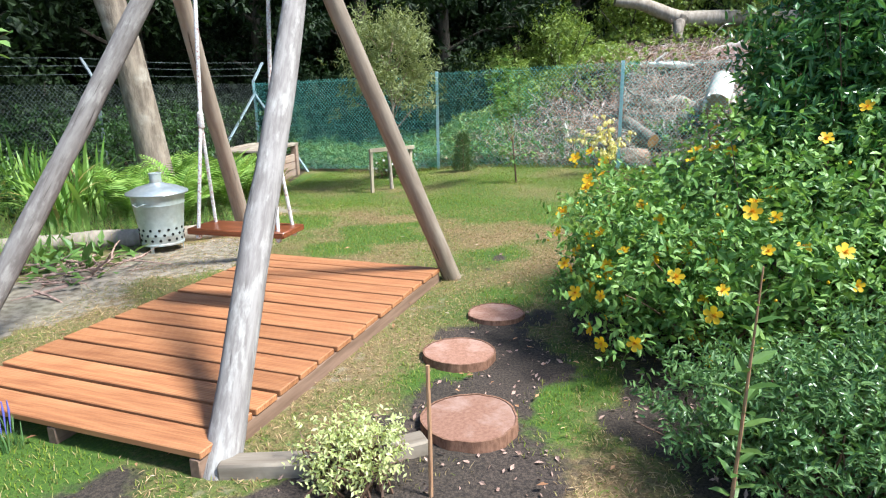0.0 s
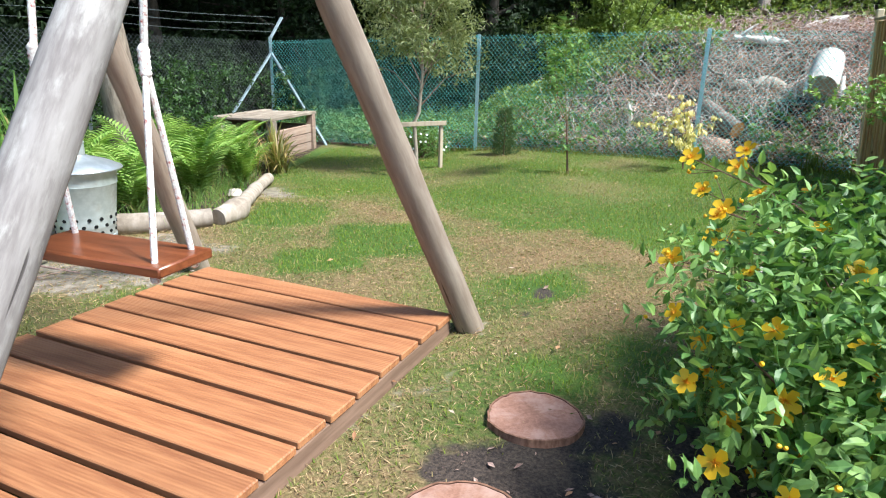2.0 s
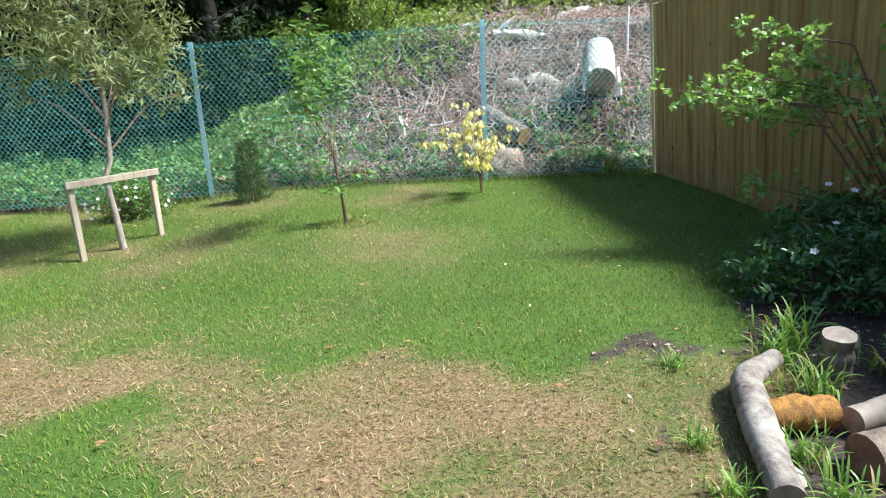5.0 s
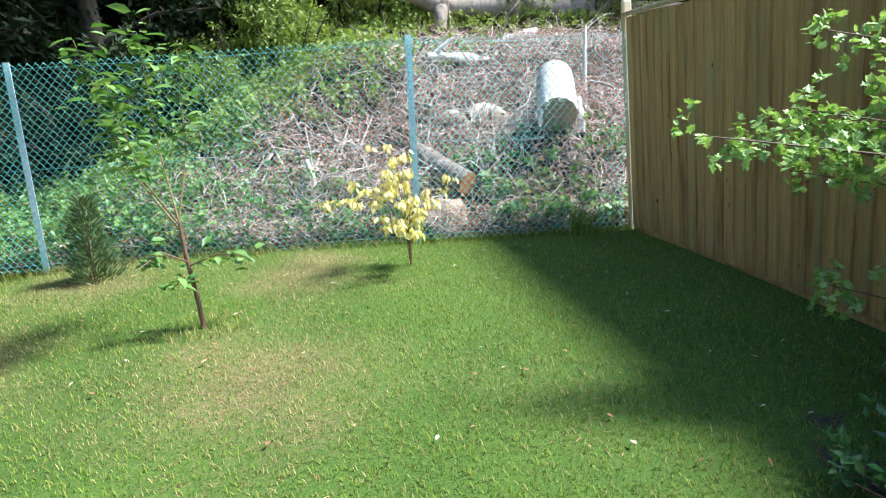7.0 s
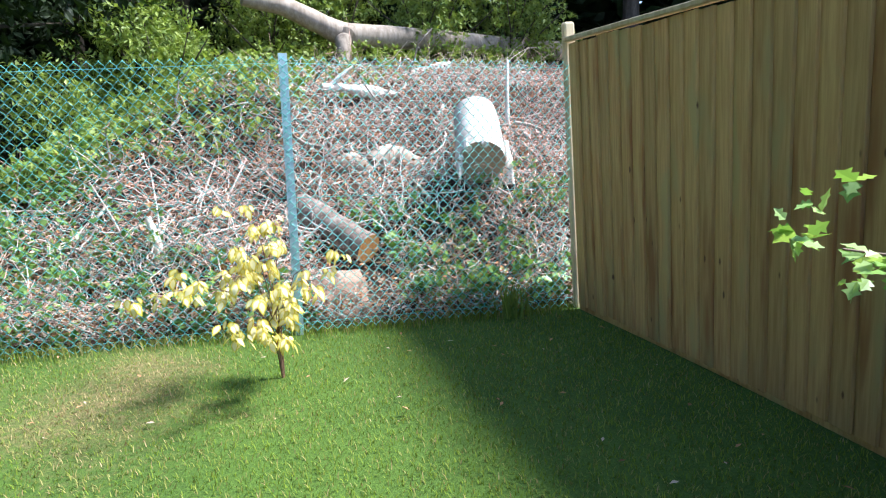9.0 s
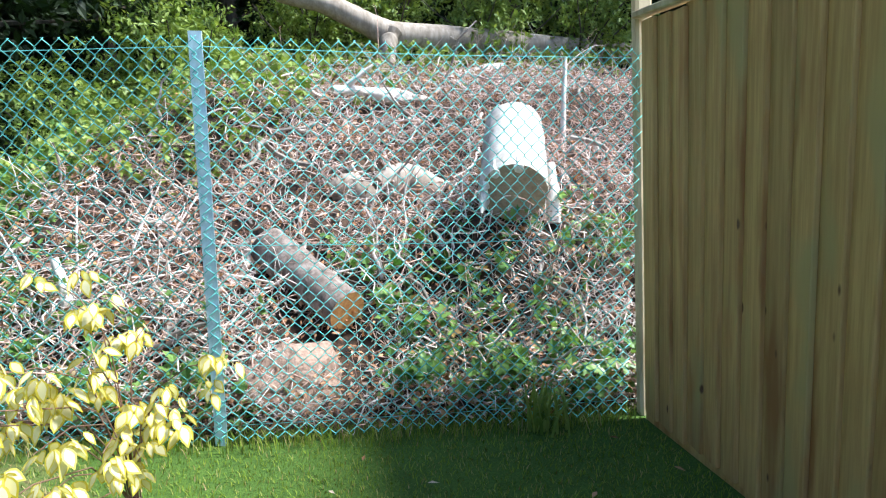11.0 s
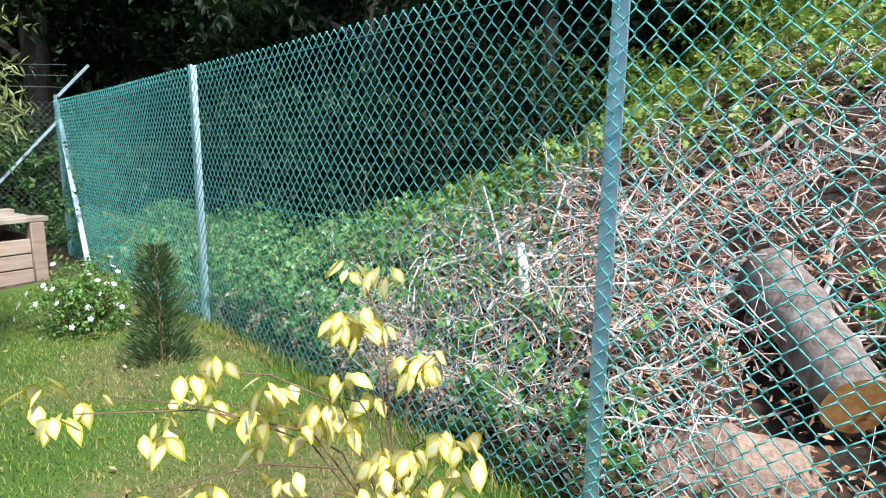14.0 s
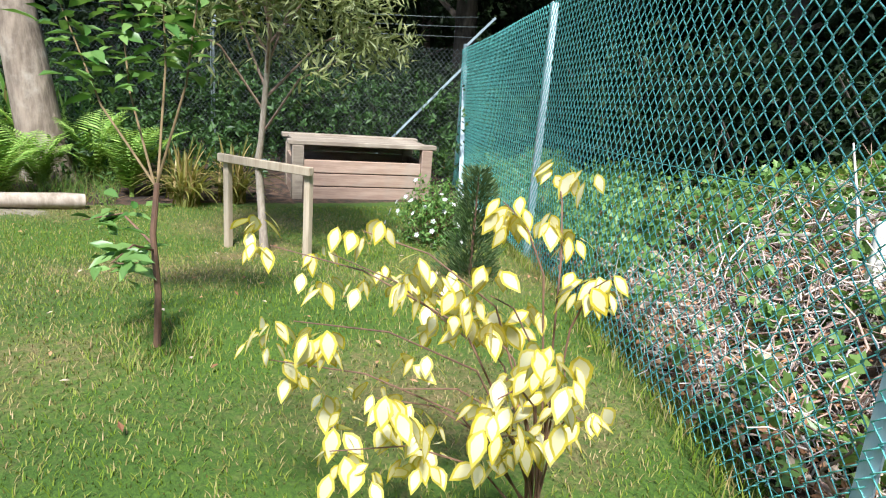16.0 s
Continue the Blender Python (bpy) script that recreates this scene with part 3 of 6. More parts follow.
# ---- swing frame of four poles ----
def pole(name, a, b, r0, r1, material, parent, sides=16):
    """A slightly crooked round pole from a to b, its grain along local z."""
    a, b = Vector(a), Vector(b)
    L = (b - a).length
    z = np.linspace(0, L, 15)
    k = np.random.default_rng(int(abs(a.x * 100 + a.y * 37)) + 3)
    off = np.cumsum(k.normal(size=(15, 2)) * 0.003, axis=0)
    off -= np.linspace(0, 1, 15)[:, None] * off[-1]
    pts = np.column_stack([off, z])
    r = np.linspace(r0, r1, 15) * (1 + 0.025 * k.normal(size=15))
    return part(name, tube(pts, r, sides), material, parent, m=Matrix.Translation(a) @ rotation(b - a))


APEX_A, APEX_B = Vector((-0.68, 3.80, 2.2)), Vector((-1.45, 4.06, 2.2))


def make_swing():
    base = thing("swing_set", "weathered grey timber pole swing frame over the deck", "swing frame", m=pose(-1.0, 3.7, 0))
    inv = Matrix.Translation((-1.0, 3.7, 0)).inverted()

    def leg(foot, tip, r0, r1, mat):
        f, t = inv @ Vector(foot), inv @ Vector(tip)
        return pole("leg", f - (t - f).normalized() * 0.1, f + (t - f) * 1.09, r0, r1, mat, base)
    leg((-0.742, 2.34, 0), (-0.64, 3.84, 2.2), 0.068, 0.05, GREY_WOOD)
    leg((0.05, 4.625, 0), (-0.68, 3.715, 2.2), 0.062, 0.046, BROWN_WOOD)
    leg((-1.585, 5.27, 0), (-1.49, 4.07, 2.2), 0.06, 0.046, BROWN_WOOD)
    leg((-2.45, 3.28, 0), (-1.40, 4.10, 2.2), 0.062, 0.05, GREY_WOOD)
    d = (APEX_B - APEX_A).normalized()
    pole("crossbar", inv @ (APEX_A - d * 0.3 + Vector((0, 0, 0.11))), inv @ (APEX_B + d * 0.3 + Vector((0, 0, 0.11))), 0.06, 0.055, BROWN_WOOD, base)

    seat_at = Vector((-1.09, 3.79, 0.56))
    turn = math.atan2(0.23, -0.973)
    sw = thing("swing", "red-brown varnished plank swing seat on white ropes", "swing", m=Matrix.Translation(seat_at) @ pose(0, 0, 0, 0, 0, math.degrees(turn)))
    part("seat", bar(0.60, 0.24, 0.034, 0.006), SEAT_WOOD, sw)
    for s in (-1, 1):
        knot = np.array((s * 0.215, 0.0, 0.60))
        top = np.array((s * 0.22, -0.13, 1.76))
        part("rope", tube([knot, (knot + top) / 2, top], 0.011, 8), ROPE, sw)
        for q in (-1, 1):
            low = np.array((s * 0.25, q * 0.085, -0.02))
            tail = part("rope", tube([low, (low + knot) / 2 + np.array((0, 0, 0.002)), knot], 0.010, 8), ROPE, sw)
            part("stop_knot", lathe([(0.001, -0.02), (0.014, -0.012), (0.017, 0), (0.012, 0.012), (0.001, 0.016)], 10), ROPE, tail, m=pose(low[0], low[1], -0.03))
        part("knot", lathe([(0.009, -0.045)] + [(0.0155 + 0.003 * (i % 2), -0.04 + 0.008 * i) for i in range(11)] + [(0.009, 0.05)], 12), ROPE, sw, m=pose(*knot))


make_swing()


# ---- deck ----
DECK_FAR, DECK_NEAR = Vector((-0.033, 4.555, 0)), Vector((-0.785, 2.26, 0))
DECK_ALONG = (DECK_FAR - DECK_NEAR).normalized()
DECK_ACROSS = Vector((-DECK_ALONG.y, DECK_ALONG.x, 0))
DECK_LONG, DECK_WIDE, BOARDS = (DECK_FAR - DECK_NEAR).length, 1.42, 15


def make_deck():
    a = math.degrees(math.atan2(DECK_ACROSS.y, DECK_ACROSS.x))
    deck = thing("garden_deck", "low orange-brown timber deck of reeded boards with dark gaps", "deck", m=Matrix.Translation(DECK_NEAR) @ pose(0, 0, 0, 0, 0, a))
    # local x runs along the boards, local -y up the deck
    pitch = DECK_LONG / BOARDS
    board = mesh_of("deck_board", bar(DECK_WIDE, pitch - 0.020, 0.028, 0.004), DECK, False)
    k = np.random.default_rng(4)
    for i in range(BOARDS):
        part("deck_board", board, None, deck, m=pose(DECK_WIDE / 2 + k.normal() * 0.004, -(i + 0.5) * pitch, 0.092 + k.normal() * 0.0012, 0, 0, k.normal() * 0.12))
    # joist colour includes painted shade from the board ends above
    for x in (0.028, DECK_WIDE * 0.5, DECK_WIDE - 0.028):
        part("joist", bar(0.045, DECK_LONG - 0.02, 0.085, 0.004), SHADED_JOIST, deck, "brown timber edge joist, darkened for shade under the boards", m=pose(x, -DECK_LONG / 2, 0.033))
    for x in (0.05, DECK_WIDE - 0.05):
        for y in (0.06, DECK_LONG / 2, DECK_LONG - 0.06):
            part("foot", bar(0.09, 0.09, 0.09, 0.005), SLEEPER, deck, m=pose(x, -y, -0.052))


make_deck()


# ---- chain-link fence ----
def wire_panel(length, height, pitch=0.030, r=0.0021, seed=3):
    """Zigzag wires that hook into one another, in local x (along) and z (up)."""
    k = np.random.default_rng(seed)
    n = int(length / pitch)
    step = pitch * 1.12
    steps = int(height / step)
    out = []
    bulge = lambda x, z: 0.012 * math.sin(x * 2.1 + seed) * math.sin(z * 2.6)
    zs = np.arange(steps + 1) * step
    for i in range(n + 1):
        x0 = i * pitch
        side = np.where((np.arange(steps + 1) + i) % 2 == 0, -1, 1) * (pitch / 2 + 0.0015)
        side = np.repeat(side, 2)
        zz = np.repeat(zs, 2) + np.tile((-0.0022, 0.0022), steps + 1)
        p = np.column_stack([x0 + side + 0.0012 * np.sin(zz * 5 + i), np.tile((-0.003, 0.003), steps + 1) * np.sign(side) + np.array([bulge(x0, z) for z in zz]), zz])
        out.append(tube(p, r, 4, False))
    return joined(*out)


def angle_post(height):
    """Angle iron, 50 mm legs, slightly rounded."""
    w, t = 0.05, 0.007
    outline = [(0, 0), (w, 0), (w, t), (t * 1.6, t), (t, t * 1.6), (t, w), (0, w)]
    n = len(outline)
    v = np.array([(x - w / 2, y - w / 2, z) for z in (-0.3, height) for x, y in outline])
    q = np.array([(i, (i + 1) % n, n + (i + 1) % n, n + i) for i in range(n)])
    return v, [q, np.arange(n)[None, ::-1], (n + np.arange(n))[None]]


def strut(name, a, b, w, material, parent):
    a, b = Vector(a), Vector(b)
    return part(name, bar(w, w * 0.55, (b - a).length, 0.003), material, parent, m=Matrix.Translation((a + b) / 2) @ rotation(b - a), smooth=False)


def make_wire_fence():
    fence = thing("chain_link_fence", "green coated chain-link fence on pale blue-green steel posts", "fence", m=pose(*POST_B, 0))
    o = Vector((*POST_B, 0))
    spans = [(CORNER, POST_A), (POST_A, POST_B), (POST_B, FENCE_END)]
    for n, (a, b) in enumerate(spans):
        A, B = Vector((*a, float(land(*a)))) - o, Vector((*b, float(land(*b)))) - o
        L = (B - A).to_2d().length
        turn = math.atan2(B.y - A.y, B.x - A.x)
        sh = Matrix.Identity(4)
        sh[2][0] = (B.z - A.z) / L
        part("chain_link_mesh", moved(wire_panel(L - (0.09 if n == 2 else 0.0), FENCE_TOP - 0.03, seed=n + 1), sh), GREEN_WIRE, fence, m=Matrix.Translation(A + Vector((0, 0, 0.02))) @ Matrix.Rotation(turn, 4, "Z") @ Matrix.Translation((0, -0.032, 0)))
        for z in (FENCE_TOP - 0.06, FENCE_TOP * 0.5, 0.06):
            part("line_wire", tube([A + Vector((0, 0, z)) + Vector((0, 0.035, 0)), (A + B) / 2 + Vector((0, 0.035, z - 0.01)), B + Vector((0, 0.035, z))], 0.0016, 5), GREEN_WIRE, fence)
    for p, h, turn in ((POST_A, FENCE_TOP - 0.012, -20), (POST_B, FENCE_TOP - 0.012, -18)):
        z = float(land(*p))
        part("post", angle_post(h), POST_PAINT, fence, m=Matrix.Translation(Vector((*p, z)) - o) @ pose(0, 0.0, 0, 0, 0.0, turn), smooth=False)
    c = Vector((*CORNER, float(land(*CORNER)))) - o
    part("corner_post", angle_post(1.70), BRACE_STEEL, fence, m=Matrix.Translation(c), smooth=False)
    strut("crank_arm", c + Vector((0, 0, 1.68)), c + Vector((0.10, 0.30, 2.02)), 0.05, BRACE_STEEL, fence)
    strut("brace", c + Vector((0, 0, 1.45)), c + Vector((1.05, -0.425, -0.05)), 0.05, BRACE_STEEL, fence)
    strut("brace", c + Vector((0, 0, 1.45)), c + Vector((SIDE_WAY[0] * 1.35, SIDE_WAY[1] * 1.35, -0.05)), 0.05, BRACE_STEEL, fence)

    old = thing("side_fence", "old grey chain-link fence with cranked posts and barbed wire", "fence", m=Matrix.Translation(Vector((*CORNER, 0))))
    L, gap = 9.3, 3.1
    turn = math.atan2(SIDE_WAY[1], SIDE_WAY[0])
    z0 = float(land(*CORNER))
    for i in range(3):
        s = Vector((SIDE_WAY[0], SIDE_WAY[1], 0)) * gap
        part("chain_link_mesh", wire_panel(gap, 1.62, seed=i + 11), GREY_WIRE, old, m=Matrix.Translation(s * i + Vector((0, 0, z0 + 0.02))) @ Matrix.Rotation(turn, 4, "Z"))
        e = s * (i + 1) + Vector((0, 0, z0))
        part("post", angle_post(1.68), POST_GREY, old, m=Matrix.Translation(e), smooth=False)
        strut("crank_arm", e + Vector((0, 0, 1.66)), e + Vector((-0.26, 0.14, 2.02)), 0.045, POST_GREY, old)
    for k, (h, off) in enumerate(((1.78, -0.08), (1.90, -0.16), (2.01, -0.25))):
        pts = [Vector((SIDE_WAY[0], SIDE_WAY[1], 0)) * s + Vector((off if s > 0.2 else 0.05, 0.1, z0 + h - 0.03 * math.sin(s * 3.14 / gap) ** 2)) for s in np.arange(0, L + 0.1, 0.31)]
        part("barbed_wire", tube(pts, 0.003, 4), GREY_WIRE, old)


make_wire_fence()


# ---- close-board fence ----
CB_FAR, CB_WAY = Vector((4.41, 9.95, 0)), Vector((-0.185, -0.983, 0)).normalized()


def make_board_fence():
    L, H = 8.4, 1.77
    fence = thing("close_board_fence", "tall close-board fence of weathered tan vertical boards", "fence", m=Matrix.Translation(CB_FAR) @ pose(0, 0, 0, 0, 0, math.degrees(math.atan2(CB_WAY.y, CB_WAY.x))) @ pose(0, 0, 0, 4.0, 0, 0))
    # local x along the fence towards the house, local -y is the garden side
    k = np.random.default_rng(9)
    w, pitch = 0.125, 0.105
    wedge = bar(w, 0.016, H - 0.07, 0.003)
    wedge[0][:, 1] *= np.where(wedge[0][:, 0] > 0, 1.3, 0.6)
    board = mesh_of("fence_board", wedge, FENCE_BOARD, False)
    for i in range(int(L / pitch)):
        part("fence_board", board, None, fence, m=pose(0.06 + i * pitch, -0.035 + k.normal() * 0.0015, (H - 0.07) / 2 + 0.04 + k.normal() * 0.004, 0, 0, -6.5 + k.normal() * 0.9) @ pose(0, 0, 0, 0, k.normal() * 0.2, 0))
    for z in (0.35, 0.95, 1.5):
        part("rail", bar(L, 0.075, 0.075, 0.006), FENCE_RAIL, fence, m=pose(L / 2, 0.02, z), smooth=False)
    part("capping", bar(L + 0.06, 0.065, 0.028, 0.005), FENCE_RAIL, fence, "pale timber capping strip", m=pose(L / 2, -0.03, H + 0.0), smooth=False)
    part("gravel_board", bar(L, 0.024, 0.10, 0.004), FENCE_BOARD, fence, m=pose(L / 2, -0.02, 0.02), smooth=False)
    for x in (2.75, 5.5, 8.3):
        part("post", bar(0.085, 0.085, H + 0.3, 0.006), FENCE_BOARD, fence, m=pose(x - 0.02, 0.045, (H + 0.05) / 2 - 0.12), smooth=False)
    part("post", bar(0.055, 0.075, H + 0.36, 0.012), FENCE_RAIL, fence, "pale square end post", m=pose(-0.055, 0.0, (H + 0.1) / 2 - 0.12), smooth=False)


make_board_fence()


# ---- planter box of sleepers ----
def make_planter():
    a, b = Vector((-3.04, 10.34, 0)), Vector((-2.89, 11.76, 0))
    z = float(land(-2.6, 10.7))
    L = (b - a).length
    box = thing("sleeper_planter", "raised planter box of pinkish timber sleepers with open slot", "planter", m=Matrix.Translation(a + Vector((0, 0, z))) @ pose(0, 0, 0, 0, 0, math.degrees(math.atan2(b.y - a.y, b.x - a.x))))
    # local x along the front, local +y to the back
    D = 0.85
    for i, h in enumerate((0.06, 0.195, 0.33)):
        part("front_board", bar(L - 0.20, 0.045, 0.125, 0.006), SLEEPER, box, m=pose(L / 2, 0.04, h))
        for x in (0.03, L - 0.03):
            part("end_board", bar(0.045, D - 0.1, 0.125, 0.006), SLEEPER, box, m=pose(x, D / 2, h))
        part("back_board", bar(L - 0.1, 0.045, 0.125, 0.006), SLEEPER, box, m=pose(L / 2, D - 0.03, h))
    part("back_board", bar(L - 0.1, 0.045, 0.125, 0.006), SLEEPER, box, m=pose(L / 2, D - 0.03, 0.465))
    for x in (0.05, L - 0.05):
        for y in (0.035, D - 0.03):
            part("corner_post", bar(0.115, 0.11, 0.56, 0.008), SLEEPER_GREY if x < 1 else SLEEPER, box, m=pose(x, y, 0.26))
    part("top_plank", bar(L + 0.10, 0.15, 0.045, 0.006), SLEEPER_GREY, box, "grey weathered top plank", m=pose(L / 2, 0.06, 0.565))
    part("top_plank", bar(L + 0.10, 0.13, 0.045, 0.006), SLEEPER_GREY, box, m=pose(L / 2, D - 0.05, 0.565))
    part("top_plank", bar(L - 0.02, 0.30, 0.035, 0.006), SLEEPER_GREY, box, m=pose(L / 2, 0.30, 0.560))
    part("top_plank", bar(L - 0.02, 0.28, 0.035, 0.006), SLEEPER_GREY, box, m=pose(L / 2, 0.60, 0.557))
    part("soil", bar(L - 0.2, D - 0.12, 0.06, 0.01), surface("planter_soil", (0.07, 0.05, 0.04), (0.02, 0.015, 0.012), 60, rough=0.95, relief=0.9), box, "dark soil fill", m=pose(L / 2, D / 2, 0.16))


make_planter()


# ---- incinerator bin ----
def make_bin():
    x, y = -2.45, 5.54
    b = thing("incinerator_bin", "galvanised steel garden incinerator with pale lid and short chimney", "incinerator", m=pose(x, y, float(land(x, y)), 0, 0, 20))
    body = part("body", lathe([(0.165, 0.06), (0.172, 0.062), (0.172, 0.075), (0.166, 0.08), (0.171, 0.14), (0.173, 0.145), (0.172, 0.15), (0.203, 0.40), (0.207, 0.405), (0.206, 0.412), (0.215, 0.485), (0.222, 0.492), (0.215, 0.50), (0.208, 0.492), (0.16, 0.08), (0.0, 0.075)], 40), ZINC, b)
    lid = part("lid", lathe([(0.222, 0.485), (0.243, 0.488), (0.248, 0.498), (0.242, 0.508), (0.16, 0.545), (0.06, 0.573), (0.055, 0.58)], 40), ZINC_LID, b, "shiny pale domed lid")
    part("chimney", lathe([(0.048, 0.57), (0.048, 0.65), (0.052, 0.652), (0.052, 0.66), (0.046, 0.66), (0.044, 0.60)], 24), ZINC, lid)
    for a in (0, 120, 240):
        part("leg", bar(0.03, 0.008, 0.08, 0.002), ZINC, b, m=pose(0.155 * math.cos(radians(a)), 0.155 * math.sin(radians(a)), 0.035, 0, 0, a + 90))
    hole = mesh_of("vent_hole", lathe([(0.0001, 0.003), (0.011, 0.003), (0.012, 0.0), (0.011, -0.003)], 10), BLACK)
    for row in range(3):
        for i in range(16):
            a = 2 * math.pi * (i + 0.5 * (row % 2)) / 16
            z = 0.11 + row * 0.045
            r = 0.166 + (z - 0.08) * 0.114
            part("vent_hole", hole, None, body, m=Matrix.Translation((r * math.cos(a), r * math.sin(a), z)) @ rotation((math.cos(a), math.sin(a), -0.1)))
    for a in (55, 235):
        c = np.array([(0.205 * math.cos(radians(a + d)), 0.205 * math.sin(radians(a + d)), 0.43) for d in (-14, 14)])
        o = np.array((math.cos(radians(a)), math.sin(radians(a)), 0)) * 0.04
        part("handle", tube([c[0], c[0] + o, c[0] * 0.5 + c[1] * 0.5 + o * 1.2 - np.array((0, 0, 0.02)), c[1] + o, c[1]], 0.005, 6), ZINC, body)


make_bin()


# ---- log slices, edging logs ----
def make_slice(x, y, r, h, seed, name_label):
    k = np.random.default_rng(seed)
    n = 40
    a = np.linspace(0, 2 * np.pi, n, endpoint=False)
    wob = 1 + 0.02 * np.sin(a * 3 + seed) + 0.012 * k.normal(size=n)
    ring = lambda rr, z: np.stack([rr * r * wob * np.cos(a), rr * r * wob * np.sin(a), np.full(n, z)], -1)
    side = np.concatenate([ring(1.02, -0.03), ring(1.0, h * 0.5), ring(1.0, h), ring(0.955, h)])
    q = np.concatenate([np.stack([np.arange(n) + i * n, (np.arange(n) + 1) % n + i * n, (np.arange(n) + 1) % n + (i + 1) * n, np.arange(n) + (i + 1) * n], -1) for i in range(3)])
    s = thing("log_slice", name_label, "stepping log", "log slice stepping stones", m=pose(x, y, float(land(x, y)), k.normal() * 1.0, k.normal() * 1.0, seed * 40))
    part("bark", (side, [q]), RED_BARK, s, "thin reddish bark rim")
    tops = [ring(0.955, h - 0.003)] + [ring(f, h - 0.002 + 0.0015 * (i % 2)) for i, f in enumerate((0.8, 0.6, 0.4, 0.2))]
    v = np.concatenate(tops + [np.array([(0, 0, h)])])
    q = np.concatenate([np.stack([np.arange(n) + i * n, (np.arange(n) + 1) % n + i * n, (np.arange(n) + 1) % n + (i + 1) * n, np.arange(n) + (i + 1) * n], -1) for i in range(4)])
    t = np.stack([np.arange(n) + 4 * n, (np.arange(n) + 1) % n + 4 * n, np.full(n, 5 * n)], -1)
    part("sawn_top", (v, [q, t]), CUT_END, s)


make_slice(0.153, 2.645, 0.195, 0.045, 1, "round sawn log slice with pinkish top in dark mulch")
make_slice(0.107, 3.312, 0.183, 0.036, 2, "round sawn log slice with pinkish top in dark mulch")
make_slice(0.318, 3.89, 0.165, 0.022, 3, "round sawn log slice set low in the turf")


def make_log(name, pts, radii, material, label, category="log", group="", end=None, sides=14, bumps=0.05, seed=1):
    """A round log through pts, knobbly, with sawn ends."""
    p = np.asarray(pts, float)
    t = np.linspace(0, 1, len(p))
    tt = np.linspace(0, 1, 6 * len(p))
    P = np.column_stack([np.interp(tt, t, p[:, i]) for i in range(3)])
    for _ in range(2):
        P[1:-1] = (P[:-2] + P[1:-1] * 2 + P[2:]) / 4
    R = np.interp(tt, t, np.broadcast_to(radii, (len(p),)))
    k = np.random.default_rng(seed)
    o = P[0].copy()
    v, f = tube(P - o, R, sides, False)
    ring = v.reshape(len(P), sides, 3)
    c = (P - o)[:, None]
    amp = 1 + bumps * np.interp(np.arange(len(P)), np.arange(0, len(P), 3), k.normal(size=len(range(0, len(P), 3))))[:, None, None] + bumps * 0.4 * k.normal(size=(len(P), sides, 1))
    v = (c + (ring - c) * amp).reshape(-1, 3)
    lg = thing(name, label, category, group, m=Matrix.Translation(o))
    part("trunk", (v, f), material, lg)
    for e, s in ((0, 1), (len(P) - 1, -1)):
        rim = v.reshape(len(P), sides, 3)[e] * 0.999 + c[e] * 0.001
        part("sawn_end", (np.concatenate([rim, c[e] * 1.0]), [np.array([(i, (i + 1) % sides, sides) if s < 0 else ((i + 1) % sides, i, sides) for i in range(sides)])]), end or material, lg, smooth=False)
    return lg


def on(x, y, h=0.0):
    return (x, y, float(land(x, y)) + h)


make_log("edging_log", [on(-4.3, 5.35, 0.05), on(-3.4, 5.58, 0.06), on(-2.75, 5.75, 0.06)], [0.075, 0.085, 0.08], PALE_LOG, "pale barkless log edging the fern bed", "log", "edging logs", seed=2)
make_log("edging_log", [on(-2.72, 5.78, 0.055), on(-2.3, 5.92, 0.06), on(-1.93, 6.17, 0.06)], [0.08, 0.075, 0.07], PALE_LOG, "pale barkless log edging the fern bed", "log", "edging logs", seed=3)
make_log("edging_log", [on(-1.90, 6.2, 0.05), on(-1.84, 6.42, 0.07), on(-1.98, 6.9, 0.06), on(-2.22, 7.7, 0.06), on(-2.44, 8.58, 0.06)], [0.075, 0.08, 0.062, 0.065, 0.06], PALE_LOG, "short knotty pale log curving round the fern bed", "log", "edging logs", seed=4, bumps=0.1)
make_log("bed_log", [on(1.47, 5.16, 0.05), on(1.62, 5.42, 0.07), on(1.80, 5.70, 0.08), on(1.99, 5.76, 0.10)], [0.050, 0.054, 0.052, 0.036], GREY_LOG, "grey lichened branch log with a side stub", "log", "bed edging logs", PALE_LOG, seed=5)
make_log("bed_log", [on(1.43, 4.45, 0.05), on(1.36, 4.80, 0.06), on(1.34, 5.06, 0.07)], [0.056, 0.06, 0.062], GREY_LOG, "thick grey log lying at the bed edge", "log", "bed edging logs", PALE_LOG, seed=6)
make_log("bed_log", [on(1.42, 5.06, 0.05), on(1.60, 5.0, 0.06), on(1.85, 5.04, 0.07)], [0.05, 0.05, 0.045], GREY_LOG, "thin grey branch lying across the bed edge", "log", "bed edging logs", PALE_LOG, seed=7)
make_log("rotten_log", [on(1.72, 5.50, 0.06), on(1.82, 5.48, 0.065), on(1.93, 5.45, 0.06)], [0.055, 0.062, 0.055], ROTTEN, "short orange rotten log in the bed", "log", seed=8, bumps=0.06)
make_log("log_stub", [on(2.26, 5.74, -0.02), on(2.25, 5.73, 0.08), on(2.24, 5.72, 0.17)], [0.062, 0.06, 0.055], GREY_LOG, "short pale split log standing in the bed", "log", "bed edging logs", PALE_LOG, seed=41, bumps=0.08)
make_log("bed_log", [on(1.96, 5.40, 0.05), on(2.15, 5.40, 0.06), on(2.40, 5.36, 0.06)], [0.045, 0.05, 0.045], PALE_LOG, "pale barkless branch lying in the bed", "log", "bed edging logs", PALE_LOG, seed=42)
